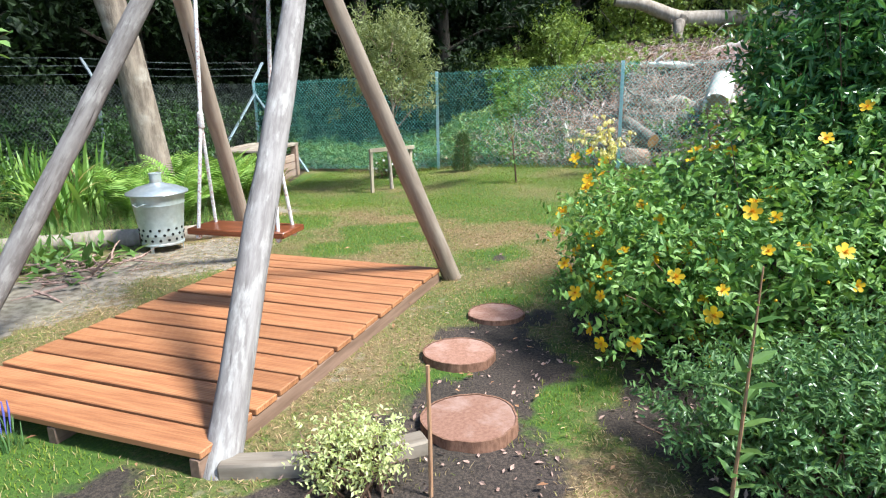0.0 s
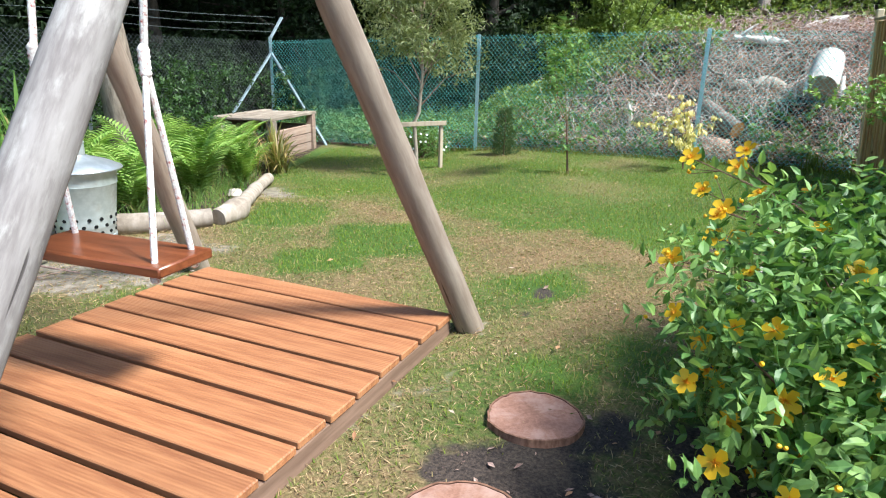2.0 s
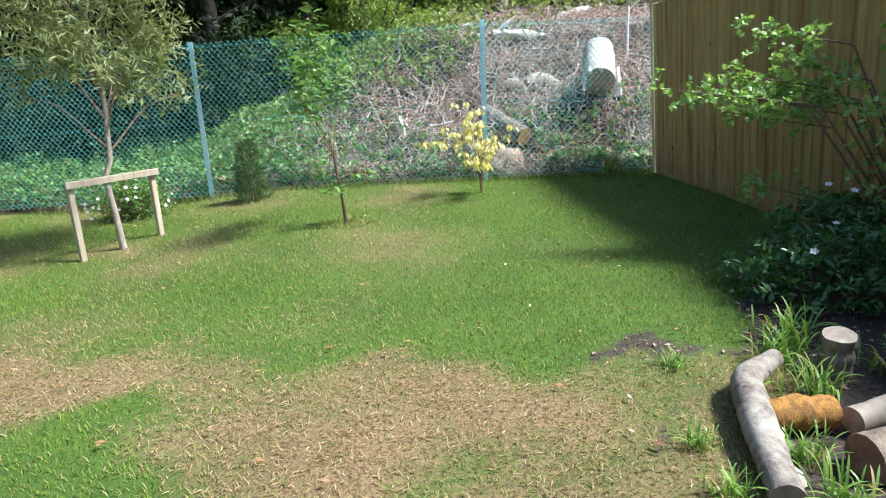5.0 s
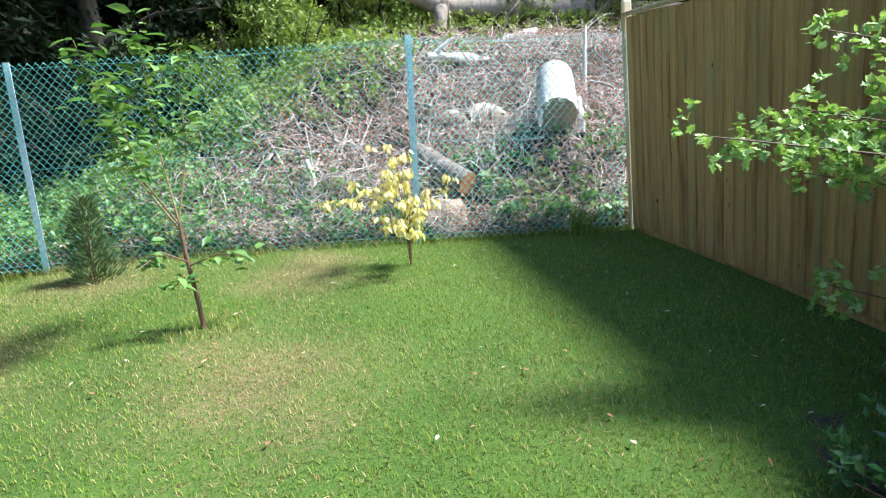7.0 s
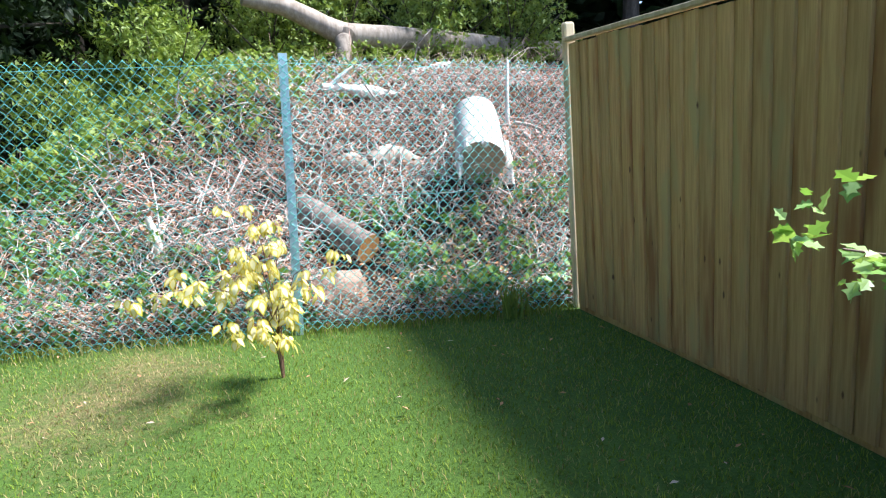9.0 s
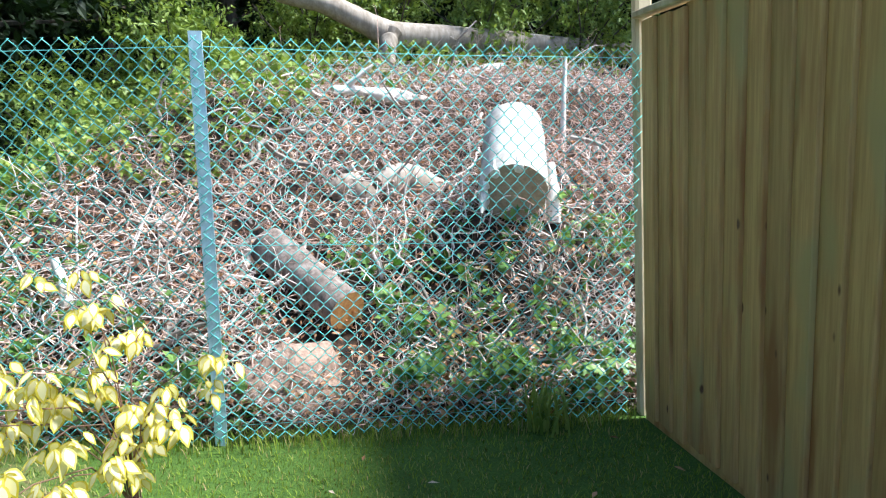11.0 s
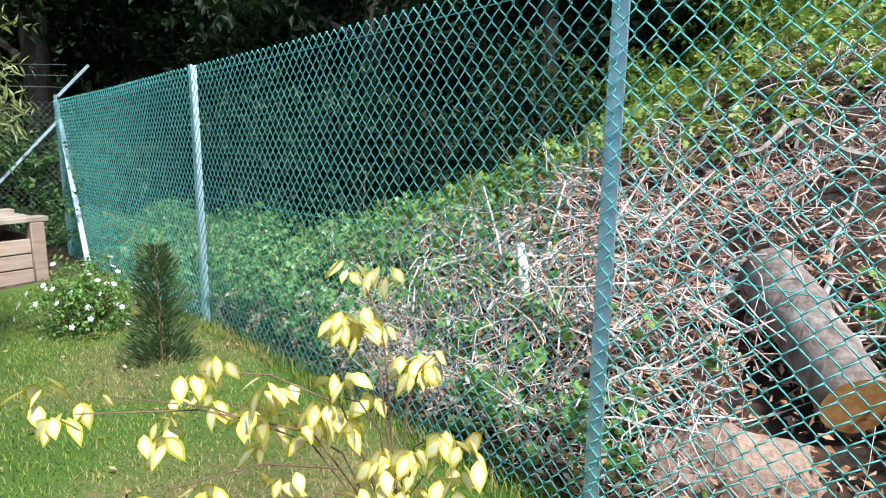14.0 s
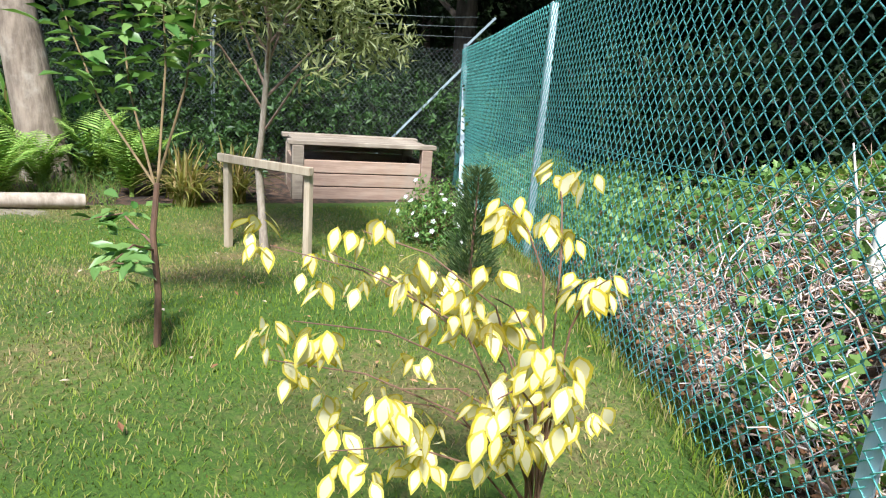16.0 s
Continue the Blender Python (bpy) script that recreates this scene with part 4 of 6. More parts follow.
make_log("bed_log", [on(1.80, 5.22, 0.06), on(2.0, 5.20, 0.07), on(2.3, 5.12, 0.07)], [0.075, 0.078, 0.072], BARK, "thick brown log with a pinkish sawn end", "log", "bed edging logs", CUT_END, seed=43)
bed_stone = part("bed_stone", lathe([(0.001, -0.02), (0.05, -0.015), (0.062, 0.02), (0.045, 0.05), (0.001, 0.056)], 9), STONE, None, m=pose(*on(1.58, 5.27), 8, 4, 30) @ Matrix.Scale(0.8, 4))
tagged(bed_stone, "small pale rounded stone beside the bed logs", "stone")


# ---- leaning tree ----
def make_big_tree():
    base = Vector(on(-3.70, 8.18))
    t = thing("leaning_tree", "leaning tree with bare grey-brown trunk and high leafy crown", "tree", m=Matrix.Translation(base))
    z = np.array([-0.2, 0.0, 0.15, 0.5, 1.1, 2.0, 3.2, 4.6, 6.0])
    x = -np.array([-0.03, 0, 0.01, 0.02, 0.045, 0.10, 0.3, 0.7, 1.2])
    y = -np.array([0, 0, 0.01, 0.05, 0.12, 0.24, 0.38, 0.45, 0.4])
    part("trunk", tube(np.column_stack([x, y, z]), [0.32, 0.25, 0.215, 0.195, 0.18, 0.17, 0.16, 0.13, 0.07], 18), BARK, t)
    k = np.random.default_rng(21)
    tips, pts = [], []
    for i in range(9):
        h = 0.62 + 0.04 * i
        s = np.array((np.interp(h * 6, z, x), np.interp(h * 6, z, y), h * 6))
        a = i * 2.4
        e = s + np.array((1.9 * math.cos(a), 1.9 * math.sin(a), 0.9 + 0.3 * k.random()))
        part("limb", tube([s, (s + e) / 2 + np.array((0, 0, 0.15)), e], [0.06, 0.04, 0.015], 7), BARK, t)
        tips += [e, (s + e) / 2]
    c = np.repeat(np.array(tips), 220, 0)
    p = c + k.normal(size=c.shape) * np.array((0.6, 0.6, 0.35))
    part("crown", leaves(LEAF, p, unit(k.normal(size=p.shape) + np.array((0, 0, -0.5))), k.uniform(0.09, 0.15, len(p)), 0.6, 5), L_WOOD_SHADED, t, smooth=False)


make_big_tree()


# ---- plants: makers ----
def clump_points(k, n, centres, radii, power=0.45):
    """Points in a heap of soft lumps, most near their skins; with the way outwards at each."""
    c = np.asarray(centres, float)
    r = np.asarray(radii, float)
    vol = r.prod(axis=1) ** (2 / 3)
    which = k.choice(len(c), n, p=vol / vol.sum())
    d = unit(k.normal(size=(n, 3)))
    lump = 1 + 0.16 * np.sin(d[:, 0] * 7 + which) * np.sin(d[:, 1] * 6 + 2 * which) + 0.12 * np.sin(d[:, 2] * 9 + d[:, 0] * 5)
    return c[which] + d * r[which] * (k.random(n) ** power * lump)[:, None], d


def sprigs(k, pts, out, per, length, size):
    """Leaves set in pairs along short shoots that grow outwards."""
    way = unit(out + k.normal(size=pts.shape) * 0.5 + np.array((0, 0, 0.25)))
    P, W, S = [], [], []
    for i in range(per):
        t = (i // 2 + 0.5) / (per / 2)
        side = unit(np.cross(way, k.normal(size=pts.shape)))
        P.append(pts + way * length * t)
        W.append(unit(way * 0.55 + side * (1 if i % 2 else -1)))
        S.append(size * k.uniform(0.7, 1.2, len(pts)) * (1.15 - 0.5 * t))
    return np.concatenate(P), np.concatenate(W), np.concatenate(S)


def make_shrub(name, at, centres, radii, n, shape, size, material, label, category="shrub", per=6, shoot=0.09, seed=1, group="", floor_z=0.02, stem_mat=None, lift=0.6, power=0.45):
    k = np.random.default_rng(seed)
    base = Vector(on(*at))
    sh = thing(name, label, category, group, m=Matrix.Translation(base))
    pts, out = clump_points(k, n, centres, radii, power)
    keep = pts[:, 2] > floor_z
    pts, out = pts[keep], out[keep]
    p, w, s = sprigs(k, pts, out, per, shoot, size)
    part("foliage", leaves(shape, p, w, s, lift, seed + 1), material, sh, smooth=False)
    m = min(len(pts), 90)
    ends = pts[k.choice(len(pts), m, replace=False)]
    root = np.column_stack([k.normal(size=(m, 2)) * 0.06 + ends[:, :2] * 0.25, np.zeros(m)])
    L = np.linalg.norm(ends - root, axis=1)
    part("branchwork", many_tubes(root, ends - root, L, np.full(m, 0.006), 0.12, 4, 4, seed), stem_mat or BROWN_TWIG, sh)
    return sh, pts, out


def flower_mesh(petals, size, centre):
    a = [2 * math.pi * i / petals for i in range(petals)]
    pet = leaves((np.array([(0, 0, 0), (0.35, 0.28, 0.06), (0.8, 0.36, 0.10), (1.0, 0.05, 0.05), (0.8, -0.30, 0.10), (0.35, -0.24, 0.06)]), np.array([(0, 1, 2), (0, 2, 3), (0, 3, 4), (0, 4, 5)])),
                 np.zeros((petals, 3)), np.array([(math.cos(t), math.sin(t), 0.22) for t in a]), size, 1.0, 3)
    k = np.random.default_rng(5)
    st = leaves(NARROW, np.zeros((18, 3)), unit(k.normal(size=(18, 3)) * 0.5 + np.array((0, 0, 1))), size * centre, 0.1, 4)
    v, f = joined(pet, st)
    fm = np.concatenate([np.zeros(petals * 4), np.ones(36)])
    return v, f, fm


def frond_mesh(seed, length=0.74):
    """One arching frond in the local xz plane."""
    t = np.linspace(0, 1, 26)
    q = np.column_stack([length * 0.55 * t ** 1.5, 0.02 * np.sin(t * 3 + seed), length * (1.12 * t - 0.36 * t ** 2.6)])
    tan = unit(np.gradient(q, axis=0))
    side = unit(np.cross(tan, (0, 0, 1)))
    S = length * 0.24 * np.sin(np.pi * np.clip(t[3:] * 0.9 + 0.12, 0, 1)) ** 0.8 + 0.01
    g = [leaves(NARROW, q[3:], unit(side[3:] * s + tan[3:] * 0.45), S, 0.93, seed) for s in (-1, 1)]
    return joined(*g, tube(q[::4], np.linspace(0.004, 0.001, len(q[::4])), 4, False))


def strap_mesh(seed, n=60, length=0.5, width=0.013, flop=0.9):
    k = np.random.default_rng(seed)
    V, F = [], []
    t = np.linspace(0, 1, 7)
    for i in range(n):
        a, L = k.uniform(0, 2 * math.pi), length * k.uniform(0.6, 1.15)
        lean = k.uniform(0.15, 1.0) * flop
        o = L * lean * t ** 1.5
        z = L * (t * (1.15 - 0.25 * lean) - 0.75 * lean * t ** 2.6)
        c = np.column_stack([o * math.cos(a), o * math.sin(a), z]) + np.array((*k.normal(size=2) * 0.05, 0))
        w = width * k.uniform(0.7, 1.2) * np.sqrt(np.clip(1 - t ** 2.5, 0, 1)) + 0.0005
        s = np.array((-math.sin(a), math.cos(a), 0))
        V.append(np.concatenate([c + w[:, None] * s, c - w[:, None] * s]))
        F.append(np.array([(j, j + 1, 7 + j + 1, 7 + j) for j in range(6)]) + i * 14)
    return np.concatenate(V), F


def branch_set(k, start, way, length, r, depth, out, tips, kids=3, spread=0.6):
    """A branching twig system: tubes into out, tip places into tips."""
    q = [np.array(start)]
    d = unit(np.array(way, float))
    for _ in range(4):
        d = unit(d + k.normal(size=3) * 0.12 + np.array((0, 0, 0.03)))
        q.append(q[-1] + d * length / 4)
    out.append(tube(q, np.linspace(r, r * 0.55, 5), 6, False))
    tips += [(q[j], d) for j in ((2, 3, 4) if depth < 2 else (4,))]
    if depth:
        for i in range(kids):
            j = 2 + i % 3
            branch_set(k, q[j], d + k.normal(size=3) * spread, length * k.uniform(0.5, 0.8), r * 0.55, depth - 1, out, tips, kids, spread)


BROAD = (LANCE[0] * np.array((1, 1.75, 1.4)), LANCE[1])


def leaf_parts(parent, mesh, P, W, S, seed, lift=0.75, label=""):
    """Large leaves one by one, all on one mesh."""
    k = np.random.default_rng(seed)
    for p, w, s in zip(P, W, S):
        x = Vector(w).normalized()
        up = (Vector((0, 0, 1)) * lift + Vector(k.normal(size=3)) * (1 - lift)).normalized()
        y = up.cross(x).normalized()
        z = x.cross(y)
        m = Matrix((x, y, z)).transposed().to_4x4()
        part("leaf", mesh, None, parent, label, m=Matrix.Translation(p) @ m @ Matrix.Scale(float(s), 4))


# ---- shrub border on the right ----
def make_border():
    sh, pts, out = make_shrub("hypericum_bush", (1.5, 3.4), [(-0.05, 0.0, 0.54), (0.45, 0.45, 0.70), (-0.42, 0.42, 0.37), (-0.08, 0.72, 0.47), (0.1, -0.3, 0.46), (0.8, 0.0, 0.72), (-0.45, -0.2, 0.33), (-0.52, 0.15, 0.46), (0.72, 0.55, 0.88)],
                              [(0.62, 0.66, 0.52), (0.6, 0.6, 0.52), (0.42, 0.42, 0.36), (0.42, 0.36, 0.38), (0.55, 0.45, 0.38), (0.6, 0.6, 0.55), (0.38, 0.4, 0.34), (0.40, 0.42, 0.36), (0.42, 0.45, 0.42)],
                              5200, (LANCE[0] * np.array((1, 1.45, 1.2)), LANCE[1]), 0.05, L_HYP, "rounded green hypericum bush covered in yellow flowers", "bush", 6, 0.10, 31)
    k = np.random.default_rng(8)
    v, f, fm = flower_mesh(5, 0.042, 0.5)
    bloom = mesh_of("flower", (v, f), [PETAL, STAMEN], True, fm)
    bud = mesh_of("flower_bud", lathe([(0.001, 0), (0.006, 0.004), (0.007, 0.01), (0.001, 0.018)], 8), PETAL)
    skin = np.where((out @ np.array((-0.75, -0.5, 0.25)) > 0.25) & (pts[:, 2] > 0.15) & ((pts[:, 0] < 0.15) | (k.random(len(pts)) < 0.2)))[0]
    chosen = k.choice(skin, 125, replace=False)
    for n, i in enumerate(chosen):
        d = unit(out[i] * 0.8 + np.array((-0.3, -0.35, 0.35)) + k.normal(size=3) * 0.2)
        part("flower" if n < 80 else "flower_bud", bloom if n < 80 else bud, None, sh, "open yellow five-petalled flower" if n < 80 else "", m=Matrix.Translation(pts[i] + out[i] * 0.10) @ rotation(d) @ Matrix.Rotation(k.uniform(0, 6), 4, "Z") @ Matrix.Scale(k.uniform(0.65, 1.0), 4))
    # long flowering shoots at the lawn end
    P, W = [], []
    for a in ((-0.69, 0.80, 0.88), (-0.56, 1.06, 0.72), (-0.67, 0.47, 0.77), (-0.82, 0.40, 0.63), (-0.60, 0.72, 0.62), (-0.50, 0.88, 0.84), (-0.42, 1.0, 0.55)):
        a = np.array(a)
        s = np.array((-0.1, a[1] * 0.6, a[2] * 0.62))
        m = (s + a) / 2 + np.array((0, 0, 0.05))
        shoot = part("flower_shoot", tube([s, m, a], [0.004, 0.003, 0.002], 5), BROWN_TWIG, sh)
        part("flower", bloom, None, shoot, m=Matrix.Translation(a) @ rotation((-0.5, -0.5, 0.6)))
        for t in (0.25, 0.5, 0.75, 0.9):
            c = m + (a - m) * t
            w = unit(np.cross(a - m, k.normal(size=3)))
            P += [c, c]
            W += [unit(w + unit(a - m) * 0.5), unit(-w + unit(a - m) * 0.5)]
        for _ in range(2):
            c = a + k.normal(size=3) * 0.03
            part("flower_bud", bud, None, shoot, m=Matrix.Translation(c) @ rotation((-0.4, 0.1, 0.8)))
            part("bud_stalk", tube([m + (a - m) * 0.7, c], [0.0018, 0.0014], 5), BROWN_TWIG, shoot)
    part("shoot_leaves", leaves((LANCE[0] * np.array((1, 1.45, 1.2)), LANCE[1]), np.array(P), np.array(W), 0.055, 0.7, 44), L_HYP, sh, smooth=False)
    make_shrub("small_leaf_shrub", (1.32, 2.12), [(0, 0, 0.28), (0.45, 0.1, 0.36), (-0.2, 0.2, 0.24), (0.35, -0.4, 0.30)], [(0.42, 0.36, 0.24), (0.45, 0.4, 0.30), (0.34, 0.3, 0.2), (0.4, 0.35, 0.25)],
               4200, LANCE, 0.034, L_SILVER, "low dark green shrub with small glossy leaves", "shrub", 8, 0.08, 33)
    make_shrub("evergreen_shrub", (2.3, 3.95), [(0, 0, 0.9), (-0.1, 0.1, 1.5), (0.35, -0.1, 1.2), (0.2, 0.1, 1.9), (-0.25, -0.15, 1.25)], [(0.55, 0.5, 0.7), (0.5, 0.45, 0.5), (0.5, 0.5, 0.6), (0.45, 0.4, 0.4), (0.42, 0.4, 0.4)],
               3200, LANCE, 0.075, L_DARK, "tall dark glossy evergreen shrub", "shrub", 6, 0.13, 35)
    make_shrub("border_shrub", (2.75, 5.0), [(0, 0, 0.35), (0.3, -0.4, 0.4)], [(0.5, 0.55, 0.36), (0.5, 0.5, 0.4)], 900, LANCE, 0.075, L_HYP, "leafy green shrub in the mulch bed", "shrub", 6, 0.1, 36)
    make_shrub("bed_shrub", (3.55, 6.95), [(0, 0, 0.16), (0.12, -0.12, 0.2)], [(0.2, 0.2, 0.18), (0.18, 0.2, 0.16)], 260, LANCE, 0.07, L_DARK, "low dark green leafy plant in the mulch by the board fence", "shrub", 6, 0.08, 38)
    sh, pts, out = make_shrub("bed_shrub", (2.75, 6.30), [(0, 0, 0.14), (0.3, 0.25, 0.2), (0.35, -0.2, 0.2), (-0.12, 0.2, 0.1)], [(0.3, 0.26, 0.18), (0.3, 0.3, 0.24), (0.3, 0.3, 0.22), (0.2, 0.2, 0.12)], 650, LEAF, 0.055, L_DARK, "low dark green leafy plant with small pale flowers in the bed", "shrub", 6, 0.09, 39)
    v, f, fm = flower_mesh(5, 0.02, 0.3)
    pale = mesh_of("flower", (v, f), [WHITE_PETAL, STAMEN], True, fm)
    for i in k.choice(np.where(pts[:, 2] > 0.2)[0], 10, replace=False):
        part("flower", pale, None, sh, "small pale flower", m=Matrix.Translation(pts[i] + out[i] * 0.09) @ rotation(unit(out[i] + np.array((-0.4, -0.4, 0.6)))))
    blades = mesh_of("leaf_tuft", strap_mesh(47, 55, 0.20, 0.004, 0.8), L_STRAP, True)
    for i, (x, y, q) in enumerate(((2.30, 5.98, 1.1), (2.12, 5.88, 0.9), (1.70, 5.34, 0.7), (1.62, 5.12, 0.8), (2.05, 5.62, 0.9), (1.38, 5.25, 0.6), (1.30, 5.05, 0.6), (1.95, 5.12, 0.8), (1.45, 5.5, 0.5), (1.72, 5.98, 0.5), (2.45, 5.62, 1.0))):
        g = thing("grass_tuft", "loose tuft of long green grass among the bed logs", "grass", "grass tufts in the bed", m=Matrix.Translation(on(x, y)) @ pose(0, 0, 0, 0, 0, i * 71) @ Matrix.Scale(q, 4))
        part("leaf_tuft", blades, None, g)
    # the lobed-leaf shrub that reaches over the lawn
    k = np.random.default_rng(40)
    base = Vector(on(3.62, 6.15))
    haw = thing("lobed_leaf_shrub", "light green lobed-leaf shrub reaching over the lawn", "shrub", m=Matrix.Translation(base))
    tubes, tips = [], []
    for tgt in ((-1.10, 1.16, 1.03), (-0.86, 1.16, 1.0), (-0.66, 1.14, 1.10), (-0.60, 1.08, 1.36), (-0.48, 1.2, 0.95), (-0.64, 1.15, 0.87), (-0.36, 1.02, 1.15), (-0.25, 1.2, 1.0), (-0.50, 1.02, 1.04)):
        tgt = np.array(tgt)
        s = np.array((tgt[0] * 0.12, tgt[1] * 0.12, 0.0))
        mid = np.array((tgt[0] * 0.45, tgt[1] * 0.6, tgt[2] * 0.9))
        tubes.append(tube([s, mid, tgt], [0.009, 0.006, 0.002], 6))
        for j in range(8):
            p = mid + (tgt - mid) * (0.25 + 0.75 * j / 7)
            for _ in range(5):
                tips.append((p + k.normal(size=3) * np.array((0.055, 0.055, 0.035)), unit(k.normal(size=3) + np.array((-0.4, 0, 0.1)))))
    # out-of-view leafy body, added only to cast shade on the lawn and bed
    for j in range(420):
        d = unit(k.normal(size=3))
        tips.append((np.array((-0.12, 0.2, 0.9)) + d * np.array((0.42, 0.45, 0.6)) * k.random() ** 0.4, d))
    for j in range(26):
        tips.append((np.array((-0.48, 1.02, 0.42)) + k.normal(size=3) * np.array((0.12, 0.08, 0.05)), unit(k.normal(size=3))))
    tubes.append(tube([(0, 0, 0), (-0.2, 0.55, 0.35), (-0.5, 1.05, 0.43)], [0.006, 0.004, 0.002], 6))
    P, D = np.array([t[0] for t in tips]), np.array([t[1] for t in tips])
    P, W, S = sprigs(k, P, D, 5, 0.045, 0.041)
    part("foliage", leaves(LOBED, P, W, S, 0.7, 41), L_HAW, haw, smooth=False)
    for g in tubes:
        part("stem", g, BROWN_TWIG, haw)
    # a tall weed and small plants by the path
    weed = thing("willowherb", "tall pale-stemmed weed with long narrow leaves", "weed", m=Matrix.Translation(on(0.86, 1.9)))
    part("stem", tube([(0, 0, 0), (0.01, 0.0, 0.4), (0.03, 0.02, 0.86)], [0.006, 0.005, 0.002], 6), CANE, weed)
    z = np.linspace(0.12, 0.87, 34)
    a = np.arange(34) * 2.4
    part("leaves", leaves(LANCE, np.column_stack([0.03 * z, 0.02 * z, z]), np.column_stack([np.cos(a), np.sin(a), np.full(34, 0.5)]), np.interp(z, [0.1, 0.5, 0.87], [0.07, 0.10, 0.04]), 0.8, 3), L_WEED, weed, smooth=False)
    make_shrub("variegated_shrub", (-0.27, 2.25), [(0, 0, 0.10), (0.08, 0.03, 0.13)], [(0.17, 0.15, 0.13), (0.13, 0.12, 0.11)], 420, LEAF, 0.026, L_PALE, "small cream and lime variegated shrub", "shrub", 6, 0.06, 45)
    cane = part("garden_cane", tube([(0, 0, -0.05), (0.002, 0, 0.2), (0, 0.003, 0.47)], [0.0075, 0.007, 0.0065], 8), CANE, None, m=pose(*on(0.02, 2.19)))
    tagged(cane, "thin brown cane standing in the mulch", "cane")
    for x, y, L, turn in ((-0.56, 2.32, 0.34, 4), (-0.10, 2.44, 0.19, 26)):
        st = part("timber_edging", bar(L, 0.09, 0.07, 0.008), SLEEPER_GREY, None, m=pose(x, y, float(land(x, y)) + 0.02, 0, 0, turn))
        tagged(st, "pale weathered timber edging beside the mulch", "edging", "timber edging")
    lav = thing("lavender", "small lavender with blue flower spikes", "plant", m=Matrix.Translation(on(-1.62, 2.45)) @ Matrix.Scale(0.6, 4))
    part("leaves", strap_mesh(9, 40, 0.22, 0.003, 0.5), L_SILVER, lav)
    for i in range(6):
        part("flower_spike", tube([(0.02 * i - 0.06, 0.015 * (i % 3), 0.1), (0.025 * i - 0.07, 0.015 * (i % 3), 0.26), (0.025 * i - 0.07, 0.015 * (i % 3), 0.33)], [0.002, 0.007, 0.003], 6), BLUE_PETAL, lav, "blue flower spike")


make_border()


# ---- young trees and shrubs on the lawn ----
def make_staked_tree():
    b = Vector(on(-0.96, 9.76))
    t = thing("staked_tree", "young willow-leaved tree with grey-green feathery crown", "tree", m=Matrix.Translation(b))
    part("trunk", tube([(0, 0, -0.1), (0, 0, 0.0), (-0.01, -0.02, 0.3), (-0.03, -0.04, 0.62), (0.03, -0.03, 0.75), (0.06, 0, 1.2), (0.02, 0.05, 1.9)], [0.035, 0.03, 0.026, 0.024, 0.02, 0.017, 0.008], 10), SAP_BARK, t)
    k = np.random.default_rng(51)
    P, D, lim = [], [], []
    for i in range(17):
        h = 0.78 + 1.05 * (i / 16) ** 0.9
        s = np.array((np.interp(h, [0.6, 1.2, 1.9], [-0.02, 0.06, 0.02]), np.interp(h, [0.6, 1.2, 1.9], [-0.04, 0, 0.05]), h))
        a = i * 2.4 + 0.5
        L = k.uniform(0.44, 0.70) * (1.05 - 0.25 * i / 16)
        e = s + np.array((math.cos(a) * L, math.sin(a) * L, 0.42 + 0.25 * k.random()))
        m = (s + e) / 2 + np.array((0, 0, 0.12))
        lim.append(tube([s, m, e], [0.009, 0.006, 0.002], 6))
        for j in range(7):
            q = m + (e - m) * (0.25 + 0.75 * j / 6) + k.normal(size=3) * 0.07
            d = unit(e - m + k.normal(size=3) * 0.35)
            for _ in range(10 if s[2] > 0.95 else 3):
                P.append(q + k.normal(size=3) * 0.09)
                D.append(unit(d + k.normal(size=3) * 0.4 + np.array((0, 0, -0.1))))
    for g in lim:
        part("branch", g, TWIG_BROWN, t)
    P, D, S = sprigs(k, np.array(P), np.array(D), 10, 0.2, 0.088)
    part("crown", leaves(NARROW, P, D, S, 0.5, 52), L_WILLOW, t, smooth=False)
    f = thing("tree_stake", "low pale timber stakes and rail holding a young tree", "tree stake", m=Matrix.Translation(on(-0.945, 9.765)))
    ends = [Vector((-0.28, -0.21, 0)), Vector((0.26, 0.22, 0))]
    for e in ends:
        part("stake", bar(0.045, 0.045, 0.78, 0.004), STAKE, f, m=Matrix.Translation(e + Vector((0, 0, 0.23))) @ pose(0, 0, 0, 0, 0, 39), smooth=False)
    d = ends[1] - ends[0]
    part("rail", bar(d.length + 0.09, 0.03, 0.055, 0.004), STAKE, f, m=Matrix.Translation((ends[0] + ends[1]) / 2 + Vector((0.025, -0.03, 0.60))) @ pose(0, 0, 0, 0, 0, math.degrees(math.atan2(d.y, d.x))), smooth=False)
    part("tie", lathe([(0.036, -0.025), (0.042, -0.02), (0.042, 0.02), (0.036, 0.025)], 14), ZINC_LID, f, "pale tree tie", m=pose(-0.06, -0.03, 0.60))


